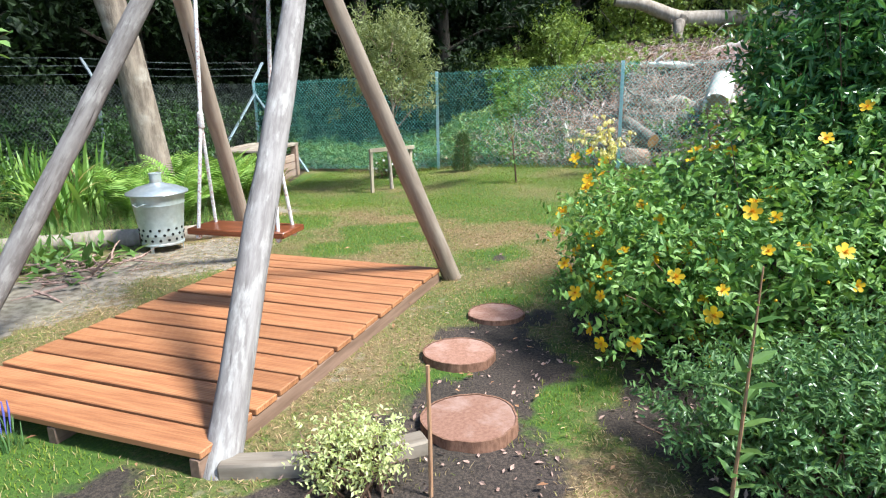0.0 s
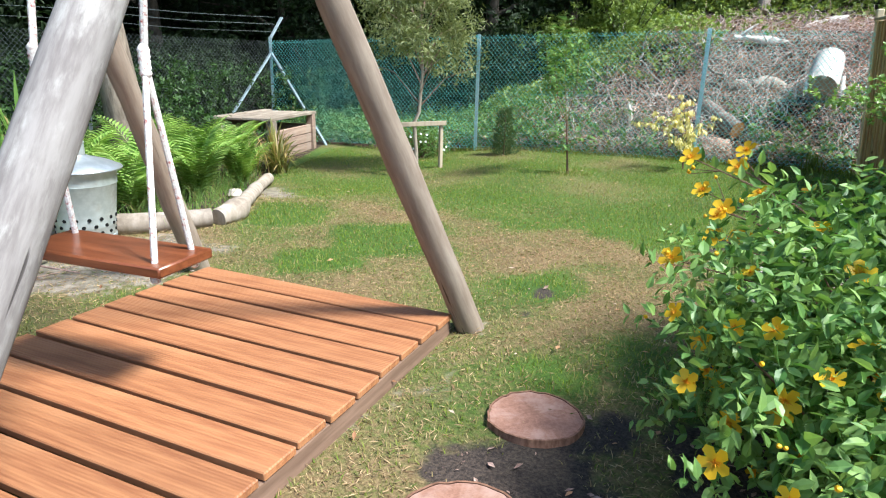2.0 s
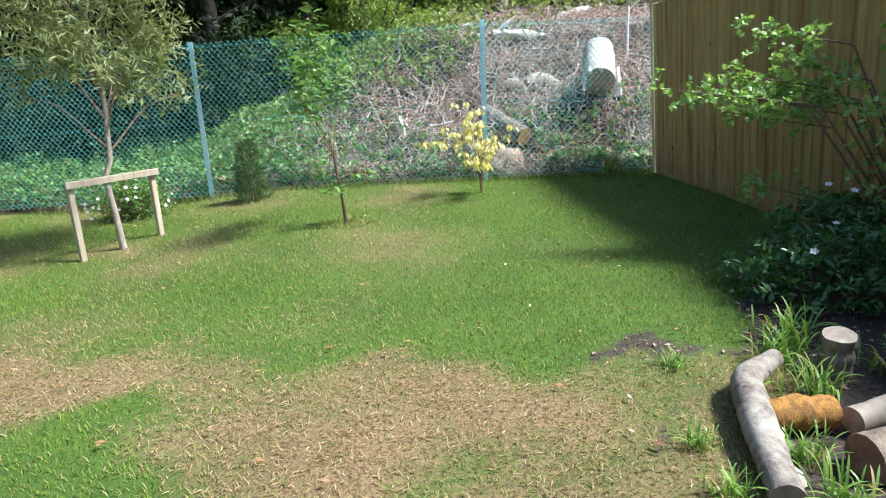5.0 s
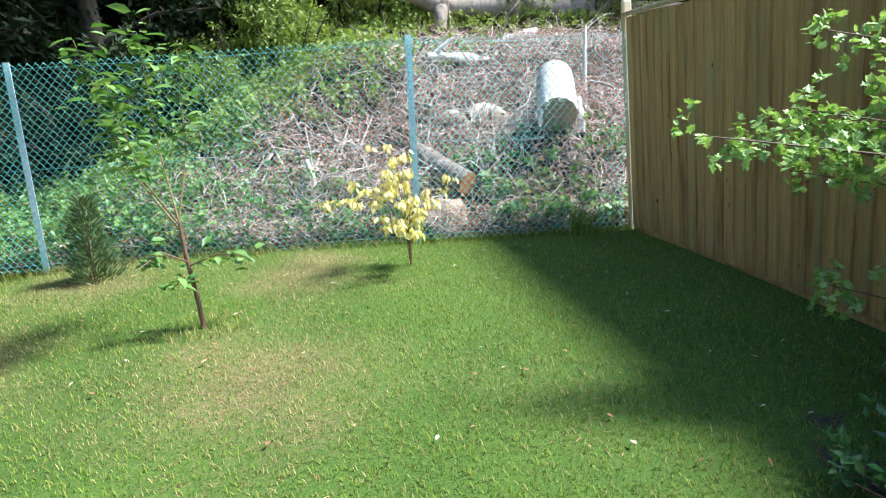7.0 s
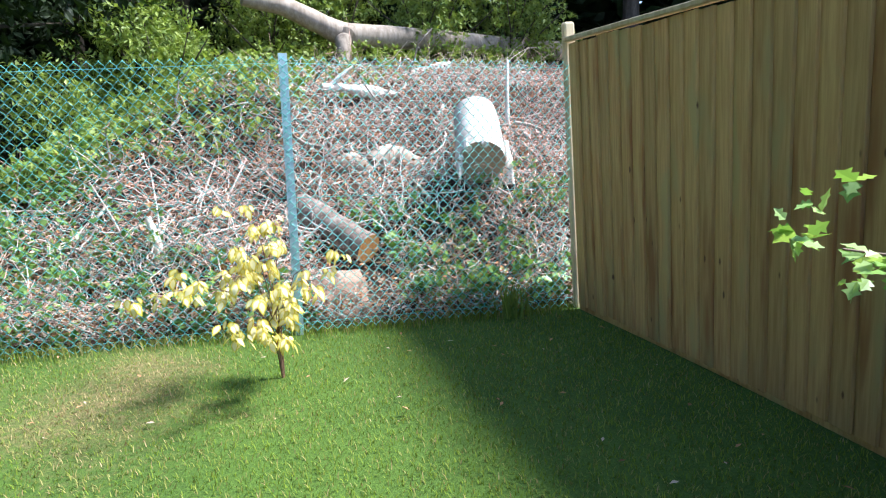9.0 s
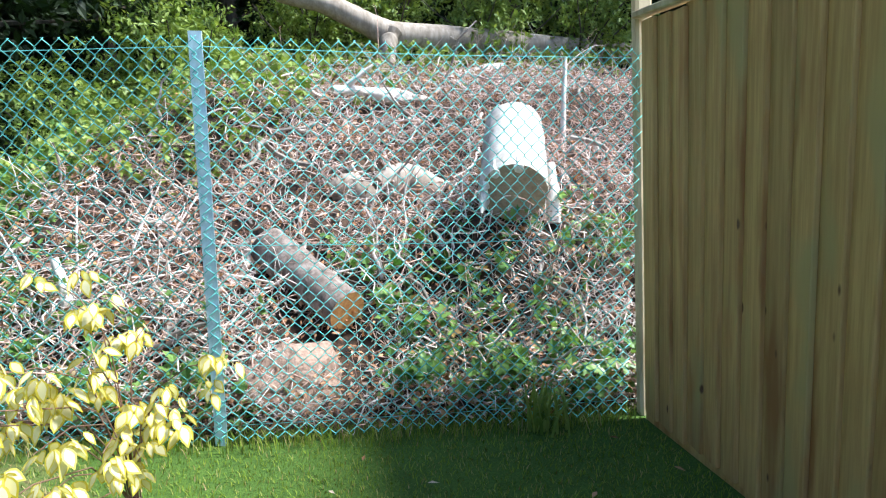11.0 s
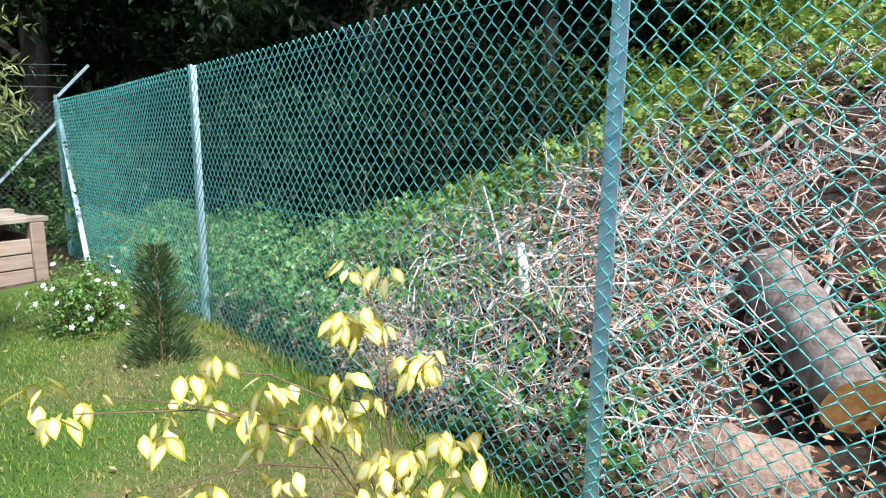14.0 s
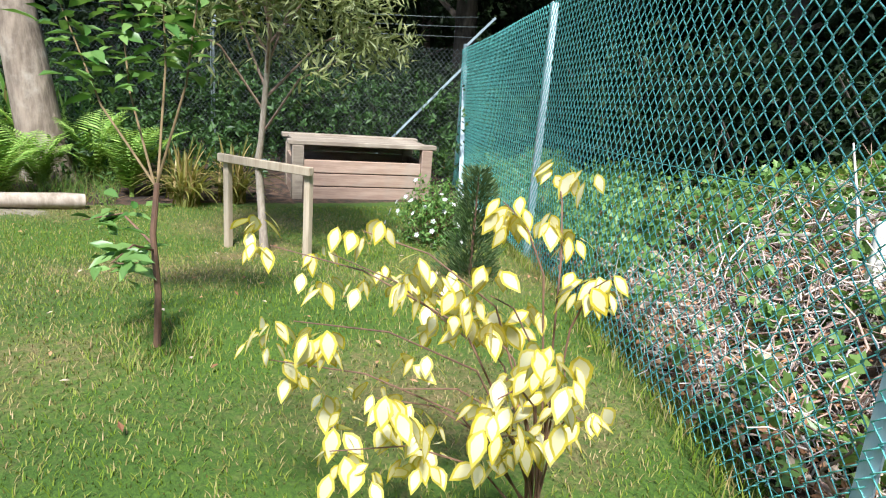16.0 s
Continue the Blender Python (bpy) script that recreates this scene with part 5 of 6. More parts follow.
def make_sapling():
    b = Vector(on(0.855, 9.10))
    t = thing("sapling", "slender sapling with large bright green leaves", "tree", m=Matrix.Translation(b))
    part("trunk", tube([(0, 0, -0.05), (0, 0, 0), (-0.015, 0.01, 0.2), (-0.04, 0.0, 0.42), (-0.05, 0.02, 0.6)], [0.016, 0.014, 0.012, 0.011, 0.010], 8), BROWN_TWIG, t)
    k = np.random.default_rng(61)
    leaf = mesh_of("leaf", (LANCE[0] * np.array((1, 1.35, 1.6)), [LANCE[1]]), L_SAPLING, True)
    ways = [((-0.05, 0.02, 0.58), (-0.10, 0.06, 1.0), (-0.12, 0.06, 1.55)), ((-0.05, 0.02, 0.60), (0.03, 0.12, 0.95), (0.05, 0.20, 1.48)), ((-0.05, 0.02, 0.55), (-0.24, -0.06, 0.90), (-0.38, -0.10, 1.50)),
            ((-0.05, 0.02, 0.58), (-0.18, -0.15, 0.85), (-0.26, -0.30, 1.30)), ((-0.03, 0, 0.36), (0.12, -0.06, 0.42), (0.26, -0.12, 0.40)), ((-0.03, 0, 0.38), (-0.15, -0.10, 0.47), (-0.27, -0.24, 0.42)), ((-0.02, 0, 0.26), (-0.06, -0.08, 0.3), (-0.10, -0.14, 0.30))]
    for n, w in enumerate(ways):
        w = np.array(w)
        br = part("branch", tube(w, [0.005, 0.0038, 0.002], 6), YOUNG_STEM if n < 4 else BROWN_TWIG, t)
        P, W, S = [], [], []
        for j in range(15 if n < 4 else 6):
            u = (0.55 + 0.45 * j / 14) if n < 4 else (0.5 + 0.5 * j / 7)
            q = w[0] + (w[1] - w[0]) * min(2 * u, 1) + (w[2] - w[1]) * max(2 * u - 1, 0)
            for _ in range(5 if n < 4 else 3):
                a = k.uniform(0, 6.28)
                P.append(q + k.normal(size=3) * 0.04)
                W.append((math.cos(a), math.sin(a), k.uniform(-0.5, 0.5)))
                S.append(k.uniform(0.06, 0.115))
        leaf_parts(br, leaf, P, W, S, 62 + n)


def make_dogwood():
    b = Vector(on(2.30, 9.82))
    t = thing("golden_dogwood", "golden variegated shrub with drooping cream and yellow leaves", "shrub", m=Matrix.Translation(b))
    k = np.random.default_rng(71)
    outer = [(0, 0), (0.18, 0.20), (0.42, 0.285), (0.68, 0.20), (1.0, 0.0), (0.68, -0.20), (0.42, -0.285), (0.18, -0.20)]
    inner = [(0.08, 0), (0.23, 0.13), (0.42, 0.195), (0.63, 0.135), (0.86, 0.0), (0.63, -0.135), (0.42, -0.195), (0.23, -0.13)]
    zz = lambda x, y: -0.14 * x * x + 0.10 * abs(y) - 0.02
    V = np.array([(x, y, zz(x, y)) for x, y in outer + inner])
    ring = np.array([(i, (i + 1) % 8, 8 + (i + 1) % 8, 8 + i) for i in range(8)])
    core = np.array([(8, 9, 15, 15), (9, 10, 14, 15), (10, 11, 13, 14), (11, 12, 13, 13)])
    goals = [(-0.17, 0.07, 0.80), (-0.10, -0.10, 0.77), (0.05, 0.05, 0.66), (-0.28, -0.32, 0.68), (-0.16, -0.48, 0.55), (-0.42, -0.48, 0.62), (-0.60, -0.30, 0.55), (0.26, -0.18, 0.60), (0.12, -0.20, 0.50), (-0.05, -0.30, 0.45),
             (-0.25, -0.15, 0.55), (-0.30, -0.50, 0.42), (-0.10, -0.42, 0.32), (0.02, -0.15, 0.36), (-0.45, -0.10, 0.50), (-0.20, -0.30, 0.36), (0.10, 0.0, 0.42), (-0.08, -0.12, 0.60)]
    leaf = mesh_of("leaf", (V, [ring, core[1:3], core[:1, :3], core[3:, :3]]), [L_YEL, L_CREAM], True, [0] * 8 + [1] * 4)
    for n, g in enumerate([g for g in goals if g[2] > 0.29]):
        g = np.array(g) * np.array((1.0, 1.0, 1.06))
        m = np.array((g[0] * 0.30 - 0.01, g[1] * 0.30, g[2] * 0.84))
        stem = part("stem", tube([(g[0] * 0.01, g[1] * 0.01, -0.02), (g[0] * 0.05 - 0.01, g[1] * 0.05, g[2] * 0.45), m, (m + g) / 2 + np.array((0, 0, 0.03)), g], [0.0024, 0.0024, 0.0022, 0.0018, 0.0012], 6), BROWN_TWIG, t)
        P, W = [], []
        for u in (0.3, 0.62, 0.86, 1.0):
            q = m + (g - m) * u + k.normal(size=3) * np.array((0.04, 0.04, 0.025))
            a0 = k.uniform(0, 6.28)
            for i in range(7):
                a = a0 + i * 0.9 + k.normal() * 0.25
                P.append(q + np.array((math.cos(a), math.sin(a), 0)) * 0.012 + k.normal(size=3) * 0.012)
                W.append((math.cos(a) * 0.62, math.sin(a) * 0.62, k.uniform(-1.25, -0.25)))
        leaf_parts(stem, leaf, P, W, k.uniform(0.04, 0.068, len(P)), 72 + n)


def make_small_shrubs():
    k = np.random.default_rng(81)
    b = thing("dwarf_conifer", "small narrow dark green conifer by the wire fence", "conifer", m=Matrix.Translation(on(0.118, 10.76)))
    n = 2300
    z = k.random(n) ** 1.2 * 0.62
    a = k.uniform(0, 6.28, n)
    r = (0.15 * (1 - z / 0.72) ** 0.7 + 0.015) * np.sqrt(k.random(n)) * (1.05 + 0.4 * np.sin(a * 3 + z * 14) * np.sin(z * 23))
    P = np.column_stack([r * np.cos(a), r * np.sin(a), z])
    part("foliage", leaves(NARROW, P, np.column_stack([np.cos(a), np.sin(a), np.full(n, 0.9)]), 0.05, 0.3, 6), L_CONIFER, b, smooth=False)
    part("trunk", tube([(0, 0, -0.03), (0, 0, 0.6)], [0.012, 0.004], 6), BROWN_TWIG, b)
    sh, pts, out = make_shrub("white_flowered_shrub", (-1.15, 11.1), [(0, 0, 0.2), (0.2, -0.08, 0.18)], [(0.32, 0.28, 0.26), (0.26, 0.24, 0.22)], 700, LEAF, 0.04, L_IVY, "low green shrub dotted with small white flowers", "shrub", 6, 0.08, 83)
    v, f, fm = flower_mesh(5, 0.02, 0.3)
    w = mesh_of("white_flower", (v, f), [WHITE_PETAL, STAMEN], True, fm)
    for i in k.choice(len(pts), 60, replace=False):
        part("flower", w, None, sh, m=Matrix.Translation(pts[i] + out[i] * 0.09) @ rotation(unit(out[i] + np.array((0.4, -0.3, 0.5)))))


make_staked_tree()
make_sapling()
make_dogwood()
make_small_shrubs()


# ---- fern and iris bed on the left ----
def make_left_bed():
    k = np.random.default_rng(91)
    ferns = [mesh_of("frond", frond_mesh(i), L_FERN, False) for i in (1, 2, 3)]
    spots = [(-2.62, 6.35), (-2.85, 6.9), (-2.5, 7.1), (-3.1, 7.3), (-2.75, 7.65), (-3.3, 6.6), (-2.5, 8.0), (-3.05, 8.2), (-3.6, 7.3), (-3.0, 8.9), (-3.6, 8.6), (-4.2, 8.8), (-4.4, 7.9)]
    for i, (x, y) in enumerate(spots):
        f = thing("fern", "yellow-green fern with arching fronds in the bed", "fern", "ferns in the bed", m=Matrix.Translation(on(x, y)) @ pose(0, 0, 0, 0, 0, i * 77) @ Matrix.Scale(k.uniform(0.8, 1.15), 4))
        for j in range(13):
            part("frond", ferns[(i + j) % 3], None, f, m=pose(0, 0, 0, 0, k.uniform(-14, 10), j * 27.7 + k.normal() * 9) @ Matrix.Scale(k.uniform(0.7, 1.15), 4))
    straps = [mesh_of("leaf_tuft", strap_mesh(i + 20, 70, 0.62, 0.013, 0.75), L_STRAP, True) for i in range(2)]
    for i, (x, y) in enumerate([(-3.75, 6.2), (-4.2, 6.6), (-4.0, 7.0), (-4.6, 7.1), (-4.7, 6.2), (-5.0, 6.8), (-4.4, 5.9), (-5.2, 7.6), (-4.9, 8.3), (-5.3, 6.0)]):
        s = thing("iris_clump", "clump of tall green strap leaves", "plant", "strap-leaved clumps", m=Matrix.Translation(on(x, y)) @ pose(0, 0, 0, 0, 0, i * 50) @ Matrix.Scale(k.uniform(1.05, 1.5), 4))
        part("leaf_tuft", straps[i % 2], None, s)
    tawny = mesh_of("leaf_tuft", strap_mesh(33, 90, 0.55, 0.011, 1.0), L_STRAP_OLD, True)
    for x, y, s in ((-2.62, 9.35, 1.0), (-2.8, 9.75, 1.1), (-2.95, 9.3, 1.0)):
        t = thing("daylily_clump", "tawny green arching strap-leaved clump by the planter", "plant", "tawny clumps", m=Matrix.Translation(on(x, y)) @ Matrix.Scale(s, 4))
        part("leaf_tuft", tawny, None, t)
    st = part("edging_stone", lathe([(0.001, -0.03), (0.06, -0.02), (0.075, 0.03), (0.05, 0.075), (0.001, 0.085)], 14), STONE, None, m=pose(*on(-2.32, 7.45)))
    tagged(st, "rounded pale stone at the end of the log", "stone")
    tuft = mesh_of("leaf_tuft", strap_mesh(41, 60, 0.26, 0.006, 0.7), L_BANK, True)
    t = thing("grass_tuft", "small bright green tuft at the foot of the wire fence", "plant", m=Matrix.Translation(on(3.90, 10.07)))
    part("leaf_tuft", tuft, None, t)
    # leafy undergrowth between bed and side fence
    P, D = [], []
    n = 8500
    x = k.uniform(-8.5, -2.9, n)
    y = k.uniform(4.0, 13.0, n)
    side = left_of_side_fence(x, y)
    keep = ((left_bed(x, y) > 0.5) & (side > -2.3) & (side < 1.4) | ((np.abs(x + 3.4) < 0.7) & (y > 9.2) & (side < 0.6))) & ~((np.abs(x + 3.4) < 0.75) & (np.abs(y - 11.05) < 0.95))
    x, y, side = x[keep], y[keep], side[keep]
    h = k.random(len(x)) ** 0.7 * (0.45 + 0.80 * smooth01((side + 2.0) / 2.0))
    pts = np.column_stack([x, y, land(x, y) + h])
    p, w, s = sprigs(k, pts, k.normal(size=pts.shape) * 0.5, 6, 0.14, 0.085)
    ob = part("undergrowth", leaves(LEAF, p, w, s, 0.7, 92), L_UNDER, None, smooth=False)
    tagged(ob, "tangled green nettles and brambles along the side fence", "undergrowth", kind="stuff")
    n = 9000
    x, y = k.uniform(-6.0, -1.6, n), k.uniform(4.6, 8.8, n)
    keep = left_bed(x, y) > 0.3
    pts = np.column_stack([x, y, land(x, y) - 0.01])[keep]
    ob = part("bed_grass", many_tubes(pts, unit(k.normal(size=pts.shape) * 0.35 + np.array((0, 0, 1))), k.uniform(0.12, 0.32, len(pts)), np.full(len(pts), 0.0028), 0.25, 3, 3, 94, 0.15), L_STRAP, None)
    tagged(ob, "long rough grass in the fern bed", "grass", kind="stuff")
    # weeds and twigs by the bin
    p = np.column_stack([k.normal(-3.0, 0.28, 150), k.normal(4.95, 0.3, 150), np.zeros(150)])
    p[:, 2] = land(p[:, 0], p[:, 1]) + k.uniform(0.02, 0.12, 150)
    ob = part("broad_weeds", leaves(LEAF, p, unit(k.normal(size=p.shape) + np.array((0, 0, 0.3))), k.uniform(0.08, 0.17, 150), 0.85, 95), L_WEED, None, smooth=False)
    tagged(ob, "low broad-leaved weeds beside the bin", "weeds", kind="stuff")
    n = 60
    p = np.column_stack([k.normal(-2.75, 0.22, n), k.normal(4.75, 0.22, n), np.zeros(n)])
    p[:, 2] = land(p[:, 0], p[:, 1]) + k.uniform(0.01, 0.07, n)
    ob = part("kindling", many_tubes(p, unit(k.normal(size=p.shape) * np.array((1, 1, 0.12))), k.uniform(0.15, 0.45, n), k.uniform(0.003, 0.012, n), 0.12, 5, 3, 96), TWIG_BROWN, None)
    tagged(ob, "loose heap of dry sticks beside the bin", "sticks", kind="stuff")


make_left_bed()


def make_hazel():
    t = thing("hazel_shrub", "hazel shrub with broad bright leaves overhanging the bed", "shrub", m=Matrix.Translation(on(-4.3, 4.6)))
    k = np.random.default_rng(97)
    P, W = [], []
    for e in ((1.15, 0.5, 1.78), (0.95, 0.55, 1.62), (0.5, 0.2, 2.0), (-0.3, 0.3, 2.1), (0.1, -0.5, 1.9), (0.8, 0.1, 2.05)):
        e = np.array(e)
        m = e * np.array((0.45, 0.45, 0.78))
        part("stem", tube([e * 0.05 * np.array((1, 1, 0)), m, e], [0.016, 0.010, 0.003], 6), BROWN_TWIG, t)
        for j in range(9):
            q = m + (e - m) * (0.3 + 0.7 * j / 8)
            for _ in range(2):
                P.append(q + k.normal(size=3) * 0.04)
                W.append(unit(k.normal(size=3) * np.array((1, 1, 0.4)) + np.array((0, 0, -0.3))))
    leaf_parts(t, mesh_of("leaf", (BROAD[0], [BROAD[1]]), L_SAPLING, True), P, W, k.uniform(0.09, 0.14, len(P)), 98)


make_hazel()


# ---- brash bank behind the wire fence ----
def bank_points(k, n, x0, x1, d0, d1, power=1.0):
    x = k.uniform(x0, x1, n)
    d = d0 + (d1 - d0) * k.random(n) ** power
    y = fence_line(x) + d / 0.945
    return x, y, d


def make_bank():
    k = np.random.default_rng(101)

    def sticks(n, x0, x1, d0, d1, power, lmin, lmax, rmin, rmax, mat, seed, name, label, tilt=0.35, bend=0.28):
        x, y, d = bank_points(k, n, x0, x1, d0, d1, power)
        keep = k.random(n) < smooth01((x + 0.5 - 0.12 * d) / 2.2) * (0.06 + 0.94 * smooth01((2.7 + 2.5 * np.maximum(x - 2.5, 0) - d) / 0.7))
        x, y = x[keep], y[keep]
        m = len(x)
        p = np.column_stack([x, y, land(x, y) + k.random(m) ** 1.5 * 0.16 + 0.01])
        w = unit(k.normal(size=(m, 3)) * np.array((1, 1, 0)))
        L = k.uniform(lmin, lmax, m) * k.uniform(0.5, 1.0, m)
        w[:, 2] = (land(x + w[:, 0] * 0.2, y + w[:, 1] * 0.2) - land(x - w[:, 0] * 0.2, y - w[:, 1] * 0.2)) / 0.4 + k.normal(size=m) * tilt
        w = unit(w)
        p = p - w * L[:, None] / 2
        p[:, 2] = np.maximum(p[:, 2], land(p[:, 0], p[:, 1]) - 0.02)
        front = (behind(p[:, 0], p[:, 1]) > 0.06) & (np.hypot(p[:, 0] + w[:, 0] * L / 2 - 3.15, p[:, 1] + w[:, 1] * L / 2 - 10.80) > 0.30)
        tip = behind(p[:, 0] + w[:, 0] * L, p[:, 1] + w[:, 1] * L) > 0.08
        ok = front & tip
        r = k.uniform(rmin, rmax, m)
        if n < 300:
            for i in np.where(ok)[0]:
                tagged(part(name, many_tubes(np.zeros((1, 3)), w[i:i + 1], L[i:i + 1], r[i:i + 1], bend, 6, 7, seed + int(i)), mat, None, m=Matrix.Translation(p[i])), label, "branch", "branches on the bank")
            return
        ob = part(name, many_tubes(p[ok], w[ok], L[ok], r[ok], bend, 4, 5, seed), mat, None)
        tagged(ob, label, "twigs", kind="stuff")
    sticks(6500, -1.0, 8.5, 0.1, 5.5, 1.5, 0.15, 0.85, 0.0018, 0.0058, TWIG_PALE, 102, "pale_brash", "tangled heap of dry pale twigs on the bank", 0.35, 0.5)
    sticks(8000, -1.0, 8.5, 0.1, 5.0, 1.5, 0.12, 0.8, 0.002, 0.0065, TWIG_BROWN, 103, "brown_brash", "tangled heap of brown twigs on the bank", 0.35, 0.5)
    sticks(3200, -0.8, 5.0, 0.1, 0.75, 1.0, 0.08, 0.34, 0.0018, 0.0045, TWIG_PALE, 109, "fence_foot_twigs", "fine dry twigs heaped against the foot of the fence", 0.3, 0.5)
    sticks(120, 1.2, 8.5, 0.9, 6.0, 1.0, 0.4, 1.2, 0.007, 0.017, TWIG_PALE, 104, "bleached_branch", "bleached bare branch lying on the twiggy bank", 0.12, 0.3)
    sticks(160, 0.8, 8.5, 0.4, 4.0, 1.2, 0.4, 1.1, 0.009, 0.02, GREY_LOG, 108, "grey_branch", "grey barked branch tangled in the brash", 0.15, 0.3)
    x, y, d = bank_points(k, 38000, -1.2, 8.0, 0.02, 5.0, 1.5)
    keep = k.random(len(x)) < smooth01((x + 1.4) / 2.0)
    x, y = x[keep], y[keep]
    p = np.column_stack([x, y, land(x, y) + k.random(len(x)) * 0.19 + 0.005])
    ob = part("leaf_litter", leaves(LEAF, p, unit(k.normal(size=p.shape) * np.array((1, 1, 0.5))), k.uniform(0.022, 0.055, len(p)), 0.5, 105), L_DEAD, None, smooth=False)
    tagged(ob, "dead brown leaves scattered through the brash", "leaf litter", kind="stuff")

    def green(n, x0, x1, d0, d1, chance, hmax, size, mat, seed, name, label, power=1.0):
        x, y, d = bank_points(k, n, x0, x1, d0, d1, power)
        keep = k.random(n) < chance(x, d)
        x, y = x[keep], y[keep]
        p = np.column_stack([x, y, land(x, y) + 0.02 + hmax * k.random(len(x)) ** 1.3])
        q, w, s = sprigs(k, p, k.normal(size=p.shape) * 0.6, 5, 0.10, size)
        front = (behind(q[:, 0], q[:, 1]) > 0.03) & (np.hypot(q[:, 0] - 3.15, q[:, 1] - 10.78) > 0.28)
        ob = part(name, leaves(LOBED, q[front], w[front], s[front], 0.75, seed), mat, None, smooth=False)
        tagged(ob, label, "ground cover", kind="stuff")
    patchy = lambda x, d: 0.5 + 0.5 * np.sin(x * 2.7 + 1.3 * np.sin(d * 2.1)) * np.sin(d * 2.3 + x)
    green(5200, -0.5, 5.0, 0.05, 1.2, lambda x, d: patchy(x, d) * (0.62 - d * 0.45) * np.where(np.abs(x - 2.95) < 0.3, 0.1, 1), 0.2, 0.075, L_IVY, 111, "ivy_fringe", "ivy and brambles along the foot of the fence")
    green(13000, -5.5, 1.8, 0.05, 6.0, lambda x, d: 1 - 0.85 * smooth01((x - d * 0.25 + 0.1) / 1.7), 0.34, 0.06, L_IVY, 112, "bramble_cover", "green brambles and ivy under the trees")
    green(15000, -0.2, 9.0, 1.8, 8.0, lambda x, d: smooth01((d - 1.7 - 0.7 * np.maximum(x - 2.6, 0)) / 0.6) * (0.5 + 0.5 * patchy(x, d)) * np.where((x > 3.6) & (d < 7.0), 0.14, 1), 0.34, 0.075, L_BANK, 113, "bank_cover", "light green ground cover on the upper bank")

    # large dead wood
    make_log("fallen_trunk", [(3.99, 17.5, 3.36), (4.64, 17.5, 3.28), (5.23, 17.5, 3.05), (5.64, 17.5, 2.88), (6.6, 17.5, 2.88), (7.5, 17.5, 2.88), (10.5, 17.5, 2.82), (13.0, 17.5, 2.8)], [0.13, 0.15, 0.17, 0.21, 0.20, 0.195, 0.19, 0.19], PALE_LOG, "long smooth fallen trunk lying across the bank", "log", seed=12, bumps=0.03, sides=18)
    make_log("trunk_stub", [(5.66, 17.4, 2.86), (5.55, 17.25, 2.70), (5.5, 17.1, 2.38)], [0.15, 0.13, 0.09], PALE_LOG, "broken stub under the fallen trunk", "log", seed=13, bumps=0.08)
    make_log("bleached_root", [(3.72, 13.15, 1.68), (3.95, 13.2, 1.68), (4.35, 13.32, 1.64), (4.82, 13.42, 1.58)], [0.03, 0.06, 0.07, 0.045], BLEACHED, "bleached white root end with a forked tip", "log", seed=14, bumps=0.14)
    make_log("root_prong", [(3.84, 13.18, 1.70), (3.94, 13.13, 1.80), (4.06, 13.1, 1.89)], [0.03, 0.022, 0.010], BLEACHED, "thin bleached prong of a dead root", "log", seed=15)
    make_log("bleached_root", [on(5.3, 14.6, 0.08), on(5.7, 14.65, 0.10), on(6.1, 14.6, 0.08)], [0.05, 0.09, 0.07], BLEACHED, "bleached white root end with a forked tip", "log", seed=31, bumps=0.16)
    face, top = np.array((4.20, 10.90, 0.97)), np.array((4.50, 11.46, 1.34))
    big = make_log("upright_log", [face, (face + top) / 2, top], [0.19, 0.19, 0.185], BLEACHED, "thick tilted bleached log with a brown sawn end", "log", end=STUMP_END, sides=26, bumps=0.02, seed=16)
    d = unit(face - top)
    side, up = unit(np.cross(d, (0, 0, 1))), unit(np.cross(np.cross(d, (0, 0, 1)), d))
    for a, reach in ((-0.30, 0.10), (-0.12, 0.17), (0.06, 0.12), (0.30, 0.05), (0.9, 0.02), (1.7, 0.03)):
        rim = (side * math.cos(a) + up * math.sin(a)) * 0.172
        part("torn_strip", tube([rim - d * 0.10, rim + d * 0.02, rim * 1.03 + d * reach], [0.026, 0.030, 0.006], 6), BLEACHED, big, "torn strip of bleached wood")
    make_log("log_splinter", [(4.48, 10.93, 0.78), (4.50, 10.97, 0.98), (4.51, 11.03, 1.12)], [0.045, 0.04, 0.03], BLEACHED, "torn bleached strip beside the tilted log", "log", seed=17, bumps=0.15)
    make_log("sawn_log", [(3.23, 10.88, 0.40), (3.09, 11.16, 0.52), (2.93, 11.48, 0.66)], [0.112, 0.112, 0.11], DARK_LOG, "short grey log with a fresh orange sawn end", "log", end=ORANGE_END, sides=18, seed=18)
    make_log("half_buried_log", [on(3.75, 12.0, 0.03), on(3.95, 12.05, 0.06), on(4.2, 12.0, 0.05)], [0.10, 0.13, 0.11], PALE_LOG, "half-buried pale log among twigs", "log", seed=19, bumps=0.08)
    make_log("half_buried_log", [on(3.4, 11.95, 0.02), on(3.55, 11.95, 0.04), on(3.68, 11.9, 0.03)], [0.07, 0.10, 0.08], PALE_LOG, "half-buried pale log among twigs", "log", seed=20, bumps=0.1)
    make_log("branch_stub", [on(1.92, 11.42, -0.05), on(1.91, 11.44, 0.15), on(1.87, 11.47, 0.32)], [0.035, 0.03, 0.022], BLEACHED, "pale upright branch stub", "branch", seed=21)
    make_log("dead_branch", [on(5.48, 12.36, -0.05), (5.50, 12.4, 1.62), (5.55, 12.46, 1.95)], [0.030, 0.022, 0.012], BLEACHED, "pale upright dead branch", "branch", seed=22)
